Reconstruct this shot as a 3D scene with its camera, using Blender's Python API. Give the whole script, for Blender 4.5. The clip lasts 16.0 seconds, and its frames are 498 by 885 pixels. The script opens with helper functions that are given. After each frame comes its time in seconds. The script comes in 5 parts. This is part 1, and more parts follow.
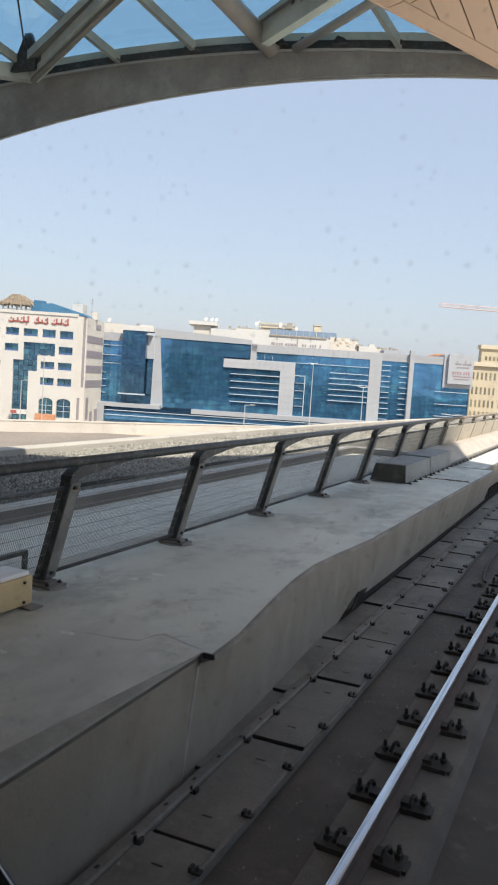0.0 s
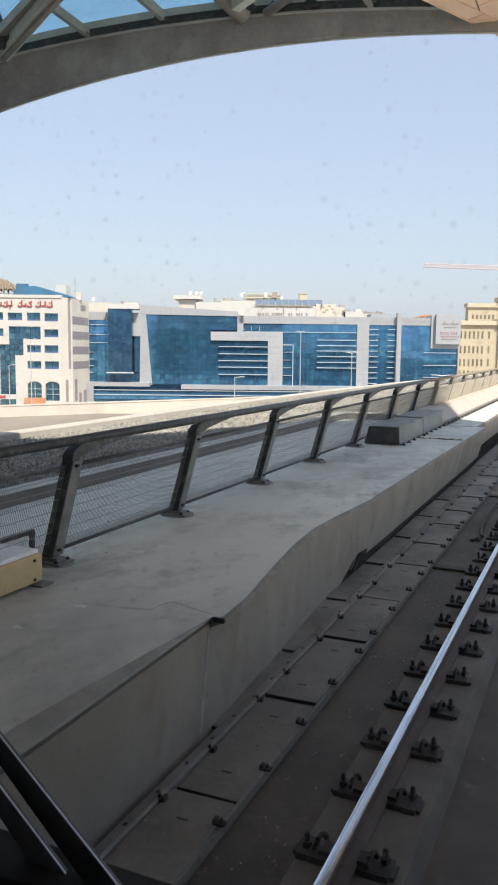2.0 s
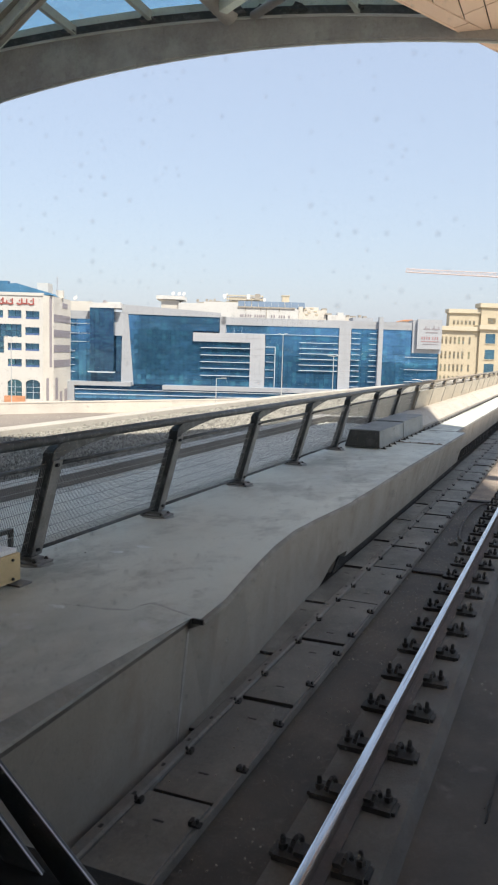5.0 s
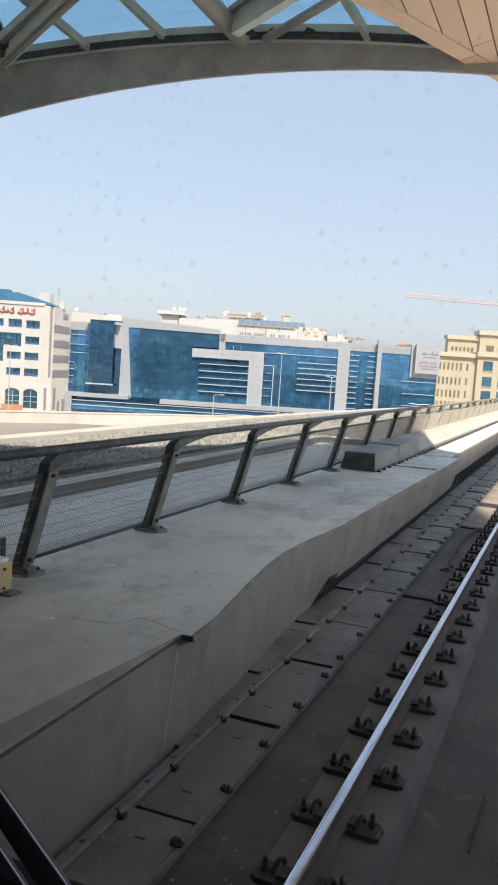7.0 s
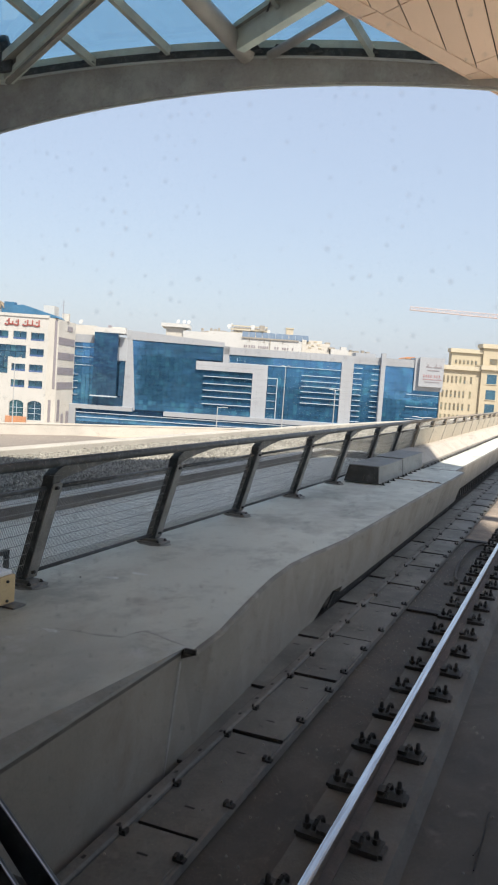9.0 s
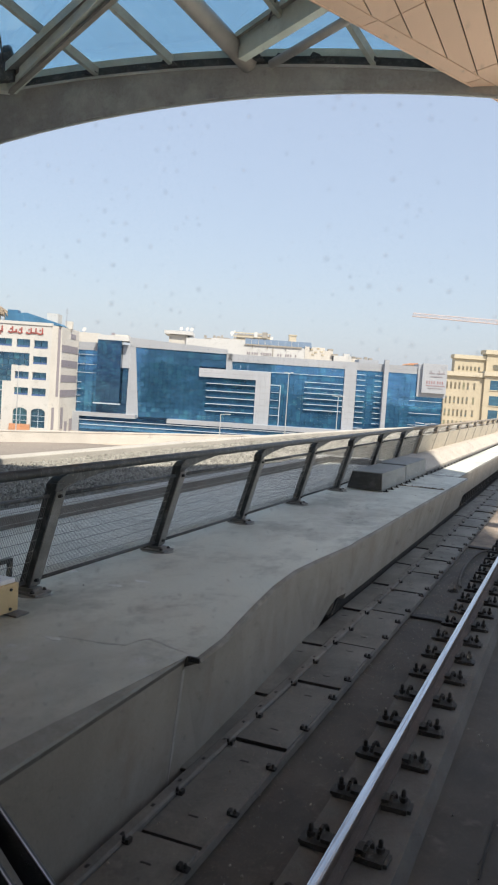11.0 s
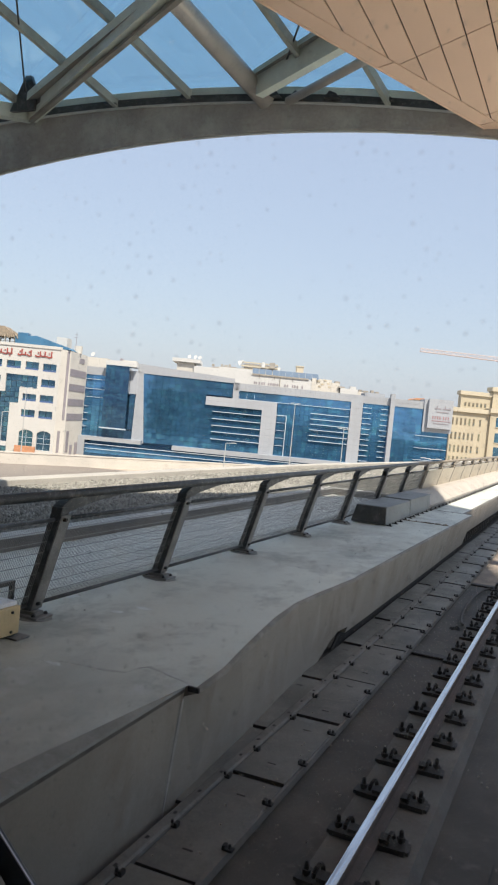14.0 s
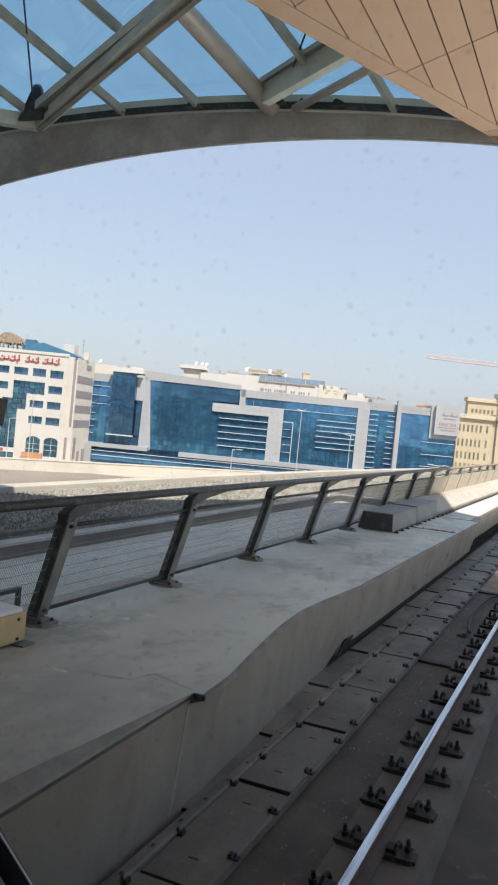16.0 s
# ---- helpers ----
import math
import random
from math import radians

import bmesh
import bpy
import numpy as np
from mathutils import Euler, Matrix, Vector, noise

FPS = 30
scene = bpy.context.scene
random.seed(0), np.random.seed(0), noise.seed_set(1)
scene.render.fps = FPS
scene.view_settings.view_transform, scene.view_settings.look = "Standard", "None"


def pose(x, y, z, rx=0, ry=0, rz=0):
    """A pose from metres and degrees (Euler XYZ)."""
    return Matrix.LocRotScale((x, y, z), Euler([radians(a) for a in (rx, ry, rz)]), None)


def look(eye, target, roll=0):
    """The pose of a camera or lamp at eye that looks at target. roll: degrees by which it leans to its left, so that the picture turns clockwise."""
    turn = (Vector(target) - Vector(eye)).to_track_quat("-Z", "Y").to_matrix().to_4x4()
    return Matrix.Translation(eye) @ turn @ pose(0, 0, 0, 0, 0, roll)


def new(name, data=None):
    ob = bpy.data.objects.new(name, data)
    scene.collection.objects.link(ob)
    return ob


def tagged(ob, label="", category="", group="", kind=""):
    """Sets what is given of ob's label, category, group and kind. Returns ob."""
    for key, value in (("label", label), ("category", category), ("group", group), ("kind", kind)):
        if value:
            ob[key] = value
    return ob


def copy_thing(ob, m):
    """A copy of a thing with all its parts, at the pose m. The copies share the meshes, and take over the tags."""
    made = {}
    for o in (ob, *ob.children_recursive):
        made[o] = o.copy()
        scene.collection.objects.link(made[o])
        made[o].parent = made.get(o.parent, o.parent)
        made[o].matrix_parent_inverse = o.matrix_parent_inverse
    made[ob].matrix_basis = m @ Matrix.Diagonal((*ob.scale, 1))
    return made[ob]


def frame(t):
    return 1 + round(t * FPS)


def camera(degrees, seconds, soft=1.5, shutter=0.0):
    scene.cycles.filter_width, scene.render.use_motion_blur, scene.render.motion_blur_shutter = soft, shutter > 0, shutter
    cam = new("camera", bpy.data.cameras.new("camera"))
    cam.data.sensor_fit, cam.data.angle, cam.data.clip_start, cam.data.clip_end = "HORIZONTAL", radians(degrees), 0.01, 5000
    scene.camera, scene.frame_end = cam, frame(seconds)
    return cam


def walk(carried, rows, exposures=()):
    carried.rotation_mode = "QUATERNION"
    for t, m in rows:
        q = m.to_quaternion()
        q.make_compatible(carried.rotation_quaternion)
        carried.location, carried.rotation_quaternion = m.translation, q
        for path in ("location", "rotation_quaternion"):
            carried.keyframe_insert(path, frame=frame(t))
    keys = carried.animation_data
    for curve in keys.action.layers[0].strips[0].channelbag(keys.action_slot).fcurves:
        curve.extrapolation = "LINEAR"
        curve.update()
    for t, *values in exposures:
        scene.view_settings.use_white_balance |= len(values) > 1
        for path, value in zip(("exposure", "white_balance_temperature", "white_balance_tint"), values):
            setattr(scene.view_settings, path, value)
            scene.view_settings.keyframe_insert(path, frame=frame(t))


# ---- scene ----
cam = camera(35.1, 16.0, 2.1)
PATH = [
    (0, (-0.005, 0.016, 1.87), (-0.832, 1.83, 1.701), 3.85),
    (0.5, (-0.004, -0.128, 1.871), (-0.834, 1.683, 1.701), 3.5),
    (1, (-0.008, -0.146, 1.87), (-0.841, 1.662, 1.678), 2.7),
    (1.5, (0.006, -0.103, 1.849), (-0.825, 1.7, 1.608), 1.1),
    (2, (0.012, -0.108, 1.852), (-0.792, 1.708, 1.613), 0.6),
    (2.5, (0.007, -0.106, 1.851), (-0.782, 1.718, 1.625), 0.8),
    (3, (0.008, -0.108, 1.846), (-0.778, 1.717, 1.622), 1.3),
    (3.5, (0.002, -0.108, 1.852), (-0.795, 1.713, 1.631), 1.7),
    (4, (0.004, -0.106, 1.852), (-0.792, 1.715, 1.621), 1.6),
    (4.5, (0.004, -0.108, 1.857), (-0.77, 1.721, 1.621), 1.6),
    (5, (0.01, -0.117, 1.856), (-0.749, 1.718, 1.622), 1.6),
    (7.5, (0.003, -0.14, 1.863), (-0.752, 1.704, 1.689), 4.2),
    (8, (0.002, -0.136, 1.864), (-0.755, 1.708, 1.702), 4.3),
    (8.5, (0.001, -0.134, 1.866), (-0.759, 1.709, 1.708), 4.2),
    (9, (0.001, -0.14, 1.865), (-0.762, 1.702, 1.707), 4.0),
    (11.5, (0.009, -0.144, 1.871), (-0.768, 1.695, 1.742), 3.7),
    (12, (0.01, -0.149, 1.866), (-0.767, 1.691, 1.754), 3.5),
    (12.5, (0.001, -0.145, 1.867), (-0.779, 1.694, 1.766), 4.0),
    (13, (0.01, -0.163, 1.874), (-0.776, 1.674, 1.781), 4.4),
    (13.5, (0.003, -0.161, 1.871), (-0.783, 1.676, 1.793), 4.9),
    (14, (-0.003, -0.17, 1.875), (-0.793, 1.666, 1.807), 5.6),
    (14.5, (0.002, -0.165, 1.877), (-0.801, 1.666, 1.813), 5.7),
    (15, (0.002, -0.17, 1.876), (-0.809, 1.657, 1.818), 5.7),
    (15.5, (0.006, -0.177, 1.877), (-0.805, 1.65, 1.823), 5.6),
    (16, (0.0, -0.168, 1.877), (-0.807, 1.661, 1.824), 5.6),
]
walk(cam, [(t, look(eye, target, roll)) for t, eye, target, roll in PATH], exposures=[(0, 1.23, 6750, 10), (1.5, 1.28, 6750, 10), (5, 1.34, 6750, 10), (9, 1.28, 6750, 10), (13, 1.21, 6750, 10), (16, 1.20, 6750, 10)])

# ---- light ----
SUN_TO = Vector((0.55, -0.42, 1.0)).normalized()
world = bpy.data.worlds.new("sky")
scene.world = world
world.use_nodes = True
wn = world.node_tree
sky = wn.nodes.new("ShaderNodeTexSky")
sky.sky_type, sky.sun_disc = "NISHITA", False
sky.sun_elevation = math.asin(SUN_TO.z)
sky.sun_rotation = math.atan2(SUN_TO.x, SUN_TO.y)
sky.altitude, sky.air_density, sky.dust_density, sky.ozone_density = 0, 1.3, 1.9, 1.0
wn.nodes["Background"].inputs["Strength"].default_value = 0.028
wn.links.new(sky.outputs[0], wn.nodes["Background"].inputs["Color"])
# pale desert haze, the same in all directions, over the clear sky
haze = wn.nodes.new("ShaderNodeBackground")
haze.inputs["Color"].default_value, haze.inputs["Strength"].default_value = (0.151, 0.180, 0.239, 1), 1.0
both = wn.nodes.new("ShaderNodeAddShader")
wn.links.new(wn.nodes["Background"].outputs[0], both.inputs[0])
wn.links.new(haze.outputs[0], both.inputs[1])
wn.links.new(both.outputs[0], wn.nodes["World Output"].inputs["Surface"])
sun_data = bpy.data.lights.new("sun", "SUN")
sun_data.energy, sun_data.angle, sun_data.color = 3.2, radians(0.6), (1.0, 0.93, 0.82)
sun = new("sun", sun_data)
sun.matrix_world = Matrix.Translation((0, 0, 60)) @ SUN_TO.to_track_quat("Z", "Y").to_matrix().to_4x4()


# ---- materials ----
def material(name, color, rough=0.8, metal=0.0, vary=0.25, size=1.0, fine=40.0, bump=0.2, stain=None, stain_amount=0.5,
             stain_size=0.6, stain_at=(0.5, 0.68), island=0.0, per_object=0.0, spec=0.5, stretch=(1, 1, 1), more=()):
    """Base colour with broad and fine variation, optional stains of their own colour, and fine relief."""
    m = bpy.data.materials.new(name)
    m.use_nodes = True
    nt = m.node_tree
    bs = nt.nodes["Principled BSDF"]
    bs.inputs["Roughness"].default_value, bs.inputs["Metallic"].default_value = rough, metal
    bs.inputs["Specular IOR Level"].default_value = spec
    co = nt.nodes.new("ShaderNodeNewGeometry")
    mp = nt.nodes.new("ShaderNodeMapping")
    mp.inputs["Scale"].default_value = stretch
    nt.links.new(co.outputs["Position"], mp.inputs["Vector"])

    def noise_node(scale, detail=4, rough_=0.6):
        n = nt.nodes.new("ShaderNodeTexNoise")
        n.inputs["Scale"].default_value, n.inputs["Detail"].default_value = scale, detail
        n.inputs["Roughness"].default_value = rough_
        nt.links.new(mp.outputs[0], n.inputs["Vector"])
        return n

    def mix(kind, fac, a, b):
        x = nt.nodes.new("ShaderNodeMix")
        x.data_type, x.blend_type = "RGBA", kind
        for key, v in ((0, fac), (6, a), (7, b)):
            if hasattr(v, "is_linked"):
                nt.links.new(v, x.inputs[key])
            else:
                x.inputs[key].default_value = v if key == 0 else (*v[:3], 1)
        return x.outputs[2]

    def ramp(src, lo, hi, p0=0.3, p1=0.7):
        r = nt.nodes.new("ShaderNodeValToRGB")
        r.color_ramp.elements[0].position, r.color_ramp.elements[1].position = p0, p1
        r.color_ramp.elements[0].color, r.color_ramp.elements[1].color = (*lo, 1), (*hi, 1)
        nt.links.new(src, r.inputs[0])
        return r.outputs[0]

    broad, grain = noise_node(size), noise_node(fine, 3)
    dark, light = [max(0, c * (1 - vary)) for c in color], [min(1, c * (1 + vary)) for c in color]
    col = ramp(broad.outputs[0], dark, light)
    g = ramp(grain.outputs[0], (1 - vary * 0.5,) * 3, (1 + vary * 0.5,) * 3)
    col = mix("MULTIPLY", 1.0, col, g)
    if stain:
        s = noise_node(stain_size, 6, 0.7)
        f = ramp(s.outputs[0], (0, 0, 0), (stain_amount,) * 3, *stain_at)
        col = mix("MIX", f, col, stain)
    for tone, amount, scale, span in more:
        s = noise_node(scale, 5, 0.65)
        col = mix("MIX", ramp(s.outputs[0], (0, 0, 0), (amount,) * 3, *span), col, tone)
    if island or per_object:
        if island:
            src = nt.nodes.new("ShaderNodeNewGeometry").outputs["Random Per Island"]
        else:
            src = nt.nodes.new("ShaderNodeObjectInfo").outputs["Random"]
        a = island or per_object
        col = mix("MULTIPLY", 1.0, col, ramp(src, (1 - a,) * 3, (1 + a,) * 3, 0, 1))
    nt.links.new(col, bs.inputs["Base Color"])
    if bump:
        b = nt.nodes.new("ShaderNodeBump")
        b.inputs["Strength"].default_value, b.inputs["Distance"].default_value = bump, 0.02
        nt.links.new(grain.outputs[0], b.inputs["Height"])
        nt.links.new(b.outputs[0], bs.inputs["Normal"])
    return m


def facade_glass(name, dark, light, rough=0.06):
    """Tinted reflective curtain-wall glass, each pane a little different."""
    # Teal and dark patches put mirrored sky and buildings into the colour.
    m = material(name, [(a + b) / 2 for a, b in zip(dark, light)], rough, 0.75, 0.45, 0.22, 1.6, 0.0, (0.10, 0.34, 0.46), 0.75, 1.1, (0.53, 0.61), stretch=(1, 1, 2.4), more=(((0.02, 0.055, 0.10), 0.65, 0.5, (0.56, 0.63)),))
    nt = m.node_tree
    bs = nt.nodes["Principled BSDF"]
    oi = nt.nodes.new("ShaderNodeObjectInfo")
    r = nt.nodes.new("ShaderNodeValToRGB")
    r.color_ramp.elements[0].color, r.color_ramp.elements[1].color = (*dark, 1), (*light, 1)
    r.color_ramp.elements[0].position, r.color_ramp.elements[1].position = 0.15, 0.72
    tint = r.color_ramp.elements.new(0.97)
    tint.color = (light[0] * 1.35, light[1] * 1.6, light[2] * 1.3, 1)
    x = nt.nodes.new("ShaderNodeMix")
    x.data_type, x.blend_type = "RGBA", "MULTIPLY"
    x.inputs[0].default_value = 0.8
    old = bs.inputs["Base Color"].links[0].from_socket
    g = nt.nodes.new("ShaderNodeMix")
    g.data_type, g.blend_type = "RGBA", "MIX"
    g.inputs[0].default_value = 0.55
    nt.links.new(oi.outputs["Random"], r.inputs[0])
    nt.links.new(r.outputs[0], g.inputs[6])
    nt.links.new(old, g.inputs[7])
    nt.links.new(g.outputs[2], bs.inputs["Base Color"])
    return m


def clear_glass(name, color, see_through=0.0):
    m = bpy.data.materials.new(name)
    m.use_nodes = True
    nt = m.node_tree
    nt.nodes.remove(nt.nodes["Principled BSDF"])
    g = nt.nodes.new("ShaderNodeBsdfGlass")
    g.inputs["Color"].default_value, g.inputs["IOR"].default_value, g.inputs["Roughness"].default_value = (*color, 1), 1.45, 0.0
    t = nt.nodes.new("ShaderNodeBsdfTransparent")
    t.inputs["Color"].default_value = (*color, 1)
    x = nt.nodes.new("ShaderNodeMixShader")
    x.inputs[0].default_value = see_through
    nt.links.new(g.outputs[0], x.inputs[1])
    nt.links.new(t.outputs[0], x.inputs[2])
    nt.links.new(x.outputs[0], nt.nodes["Material Output"].inputs[0])
    return m


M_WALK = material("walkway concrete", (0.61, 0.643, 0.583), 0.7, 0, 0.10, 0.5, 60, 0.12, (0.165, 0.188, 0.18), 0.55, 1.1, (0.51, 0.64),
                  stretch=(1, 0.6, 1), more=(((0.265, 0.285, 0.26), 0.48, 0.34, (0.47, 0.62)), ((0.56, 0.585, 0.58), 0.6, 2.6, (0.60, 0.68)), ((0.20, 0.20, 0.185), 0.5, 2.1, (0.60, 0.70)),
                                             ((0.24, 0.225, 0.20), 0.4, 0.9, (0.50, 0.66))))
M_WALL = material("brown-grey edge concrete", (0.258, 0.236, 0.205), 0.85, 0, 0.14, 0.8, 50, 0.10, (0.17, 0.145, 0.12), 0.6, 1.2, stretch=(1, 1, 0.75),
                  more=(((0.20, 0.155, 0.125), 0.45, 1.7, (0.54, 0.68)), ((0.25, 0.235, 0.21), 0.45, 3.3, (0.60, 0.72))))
M_LIP = material("worn edge concrete", (0.225, 0.215, 0.195), 0.85, 0, 0.3, 1.6, 50, 0.2, (0.15, 0.14, 0.12), 0.7, 3.5, (0.46, 0.60))
M_CHAMFER = material("worn chamfer concrete", (0.27, 0.28, 0.265), 0.85, 0, 0.2, 1.2, 50, 0.2, (0.19, 0.19, 0.175), 0.6, 2.5, (0.46, 0.62))
M_GROOVE = material("dark shaded groove", (0.11, 0.10, 0.088), 0.9, 0, 0.3, 5, 40, 0.2)
M_GAP_SHADE = material("black gap shade", (0.022, 0.021, 0.020), 0.95, 0, 0.3, 3, 40, 0.2)
M_LIME = material("lime run", (0.315, 0.30, 0.275), 0.9, 0, 0.2, 5, 40, 0.2)
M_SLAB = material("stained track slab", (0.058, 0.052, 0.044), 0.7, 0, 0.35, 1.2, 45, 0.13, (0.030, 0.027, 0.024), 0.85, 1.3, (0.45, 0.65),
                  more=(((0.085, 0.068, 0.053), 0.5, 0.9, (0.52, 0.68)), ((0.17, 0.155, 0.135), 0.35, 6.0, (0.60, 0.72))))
M_SANDSLAB = material("sand-coloured slab", (0.26, 0.215, 0.175), 0.85, 0, 0.25, 1.2, 45, 0.25, (0.11, 0.10, 0.085), 0.6, 1.3, (0.48, 0.66))
M_PALE = material("pale cement film", (0.66, 0.70, 0.68), 0.8, 0, 0.2, 6, 60, 0.1)
M_DAMP = material("damp mortar seam", (0.41, 0.43, 0.40), 0.7, 0, 0.3, 6, 60, 0.1)
M_PLINTH = material("rail plinth concrete", (0.113, 0.113, 0.106), 0.8, 0, 0.25, 1.5, 55, 0.3, (0.07, 0.062, 0.055), 0.6, 1.6, (0.46, 0.66),
                    more=(((0.14, 0.115, 0.095), 0.5, 2.4, (0.55, 0.70)),))
M_COVER = material("trough cover", (0.160, 0.163, 0.150), 0.65, 0, 0.25, 1.1, 40, 0.1, (0.07, 0.07, 0.066), 0.6, 1.2, (0.46, 0.64), per_object=0.14,
                   more=(((0.27, 0.27, 0.255), 0.4, 4.0, (0.58, 0.72)),))
M_STRIP = material("trough channel", (0.16, 0.158, 0.147), 0.75, 0.0, 0.3, 1.4, 40, 0.2, (0.07, 0.068, 0.062), 0.6, 2.5)
M_RAILTOP = material("polished rail head", (0.57, 0.60, 0.63), 0.17, 1.0, 0.22, 60, 200, 0.0, (0.20, 0.19, 0.21), 0.7, 38, (0.50, 0.62), stretch=(1.6, 0.02, 1))
M_RAIL = material("rusty rail web", (0.07, 0.05, 0.043), 0.7, 0.3, 0.3, 3, 60, 0.3)
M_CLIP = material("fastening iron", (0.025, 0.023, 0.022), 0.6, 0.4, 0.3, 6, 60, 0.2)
M_DARK = material("dark bronze paint", (0.035, 0.038, 0.039), 0.52, 0.1, 0.35, 3.0, 40, 0.15, (0.15, 0.156, 0.154), 0.5, 9, (0.50, 0.64))
M_SUNLIT_BRONZE = material("sunlit railing bronze", (0.24, 0.205, 0.165), 0.5, 0.2, 0.2, 3.0, 40, 0.1)
M_PLATE = material("grey post plate", (0.20, 0.195, 0.185), 0.5, 0.2, 0.25, 4, 50, 0.1, (0.10, 0.10, 0.10), 0.5, 9)
M_WIRE = material("mesh wire", (0.26, 0.26, 0.255), 0.5, 0.5, 0.1, 3, 30, 0.0)
M_PANEL = material("sunlit sand-coloured sheet", (0.47, 0.41, 0.325), 0.6, 0.1, 0.12, 1, 60, 0.2)
M_BOX = material("grey cable box paint", (0.215, 0.225, 0.218), 0.6, 0, 0.2, 2, 40, 0.15, (0.12, 0.12, 0.12), 0.5, 1.5)
M_ENDPLATE = material("dark end plate paint", (0.034, 0.036, 0.036), 0.5, 0, 0.2, 2.5, 40, 0.1, (0.13, 0.13, 0.13), 0.5, 5)
M_LEDGE = material("precast ledge", (0.37, 0.34, 0.30), 0.8, 0, 0.15, 1.2, 40, 0.2)
M_BEIGE = material("beige cabinet paint", (0.60, 0.46, 0.245), 0.55, 0, 0.12, 2, 40, 0.1)
M_WHITE = material("white lid", (0.80, 0.82, 0.83), 0.5, 0, 0.08, 2, 40, 0.1)
M_PAVE = material("paved deck", (0.70, 0.715, 0.65), 0.85, 0, 0.18, 0.5, 25, 0.2, (0.18, 0.18, 0.18), 0.5, 0.5)
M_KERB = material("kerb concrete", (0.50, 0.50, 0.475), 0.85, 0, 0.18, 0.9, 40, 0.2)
M_STONE = material("crushed stone", (0.225, 0.22, 0.196), 0.9, 0, 0.2, 0.5, 30, 0.3, island=0.45)
M_KERBFACE = material("dark kerb face", (0.145, 0.137, 0.127), 0.9, 0, 0.25, 1.2, 40, 0.25)
M_BED = material("gravel bed", (0.07, 0.065, 0.055), 0.95, 0, 0.3, 3, 14, 0.6)
M_PARAPET = material("sandy parapet", (0.385, 0.365, 0.325), 0.85, 0, 0.1, 0.5, 30, 0.15)
M_ROAD = material("dusty asphalt", (0.19, 0.165, 0.14), 0.9, 0, 0.15, 0.08, 6, 0.2)
M_SAND = material("sandy ground", (0.36, 0.31, 0.25), 0.95, 0, 0.15, 0.03, 3, 0.2)
M_PINK = material("red paving", (0.42, 0.27, 0.22), 0.9, 0, 0.12, 0.2, 5, 0.1)
M_BARRIER = material("barrier concrete", (0.47, 0.44, 0.395), 0.85, 0, 0.08, 0.3, 10, 0.1)
M_ARCH = material("grey arch steel", (0.36, 0.335, 0.315), 0.5, 0.2, 0.2, 0.8, 20, 0.05, (0.50, 0.50, 0.46), 0.7, 1.4, (0.50, 0.66))
M_FRAME = material("pale roof frame paint", (0.66, 0.70, 0.62), 0.5, 0.1, 0.15, 1.5, 30, 0.05)
M_MEMBER = material("dusty roof member", (0.36, 0.37, 0.32), 0.5, 0.2, 0.25, 2, 30, 0.05)
M_UNDER = material("shaded beam underside", (0.25, 0.235, 0.205), 0.6, 0.1, 0.25, 2, 30, 0.05)
M_TUBE = material("grey steel tube", (0.46, 0.42, 0.38), 0.4, 0.3, 0.15, 2, 30, 0.05)
M_SOFFIT = material("tan soffit panel", (0.80, 0.55, 0.40), 0.55, 0.0, 0.05, 0.8, 40, 0.03, island=0.04)
M_SOFFIT_IN = material("soffit joint", (0.09, 0.05, 0.033), 0.8, 0, 0.1, 2, 20, 0)
M_ROOFGLASS = clear_glass("blue roof glass", (0.69, 0.87, 0.94), 0.08)
M_CLAD = material("grey cladding", (0.32, 0.34, 0.37), 0.5, 0.1, 0.06, 0.15, 3, 0.0, per_object=0.06)
M_BGLASS = facade_glass("blue curtain glass", (0.05, 0.165, 0.325), (0.075, 0.23, 0.42))
# Brighter blue carries the sky mirrored in the upper panes.
M_BGLASS_HI = facade_glass("bright blue curtain glass", (0.085, 0.235, 0.46), (0.095, 0.26, 0.49))
M_BGLASS_LO = facade_glass("deep blue tower glass", (0.03, 0.08, 0.16), (0.04, 0.10, 0.20))
M_JOINT = material("panel joint", (0.27, 0.275, 0.28), 0.6, 0, 0.05, 1, 10, 0)
M_LOUVRE = material("pale louvre", (0.50, 0.56, 0.62), 0.4, 0.3, 0.05, 1, 10, 0)
M_HOTEL = material("white render", (0.475, 0.47, 0.45), 0.8, 0, 0.05, 0.2, 4, 0.05)
M_HOTEL_SIDE = material("cream render", (0.50, 0.48, 0.44), 0.8, 0, 0.08, 0.2, 4, 0.05)
M_HGLASS = facade_glass("hotel window glass", (0.04, 0.10, 0.18), (0.10, 0.22, 0.32), 0.1)
M_BLUEPAINT = material("blue sill paint", (0.05, 0.10, 0.22), 0.5, 0, 0.1, 1, 10, 0)
M_BLUEROOF = material("blue metal roof", (0.05, 0.16, 0.28), 0.5, 0.2, 0.15, 0.5, 10, 0)
M_RED = material("red sign letters", (0.31, 0.075, 0.065), 0.5, 0, 0.1, 1, 10, 0)
M_SIGNGREY = material("grey sign letters", (0.24, 0.22, 0.24), 0.5, 0, 0.1, 1, 10, 0)
M_SIGNRED = material("faded red sign letters", (0.30, 0.17, 0.18), 0.5, 0, 0.1, 1, 10, 0)
M_BRICKRED = material("terracotta wall", (0.45, 0.22, 0.12), 0.8, 0, 0.15, 1, 8, 0)
M_THATCH = material("palm thatch", (0.25, 0.205, 0.155), 0.95, 0, 0.35, 2, 12, 0.5)
M_YELLOW = material("yellow sandstone render", (0.42, 0.37, 0.275), 0.8, 0, 0.06, 0.2, 4, 0.05)
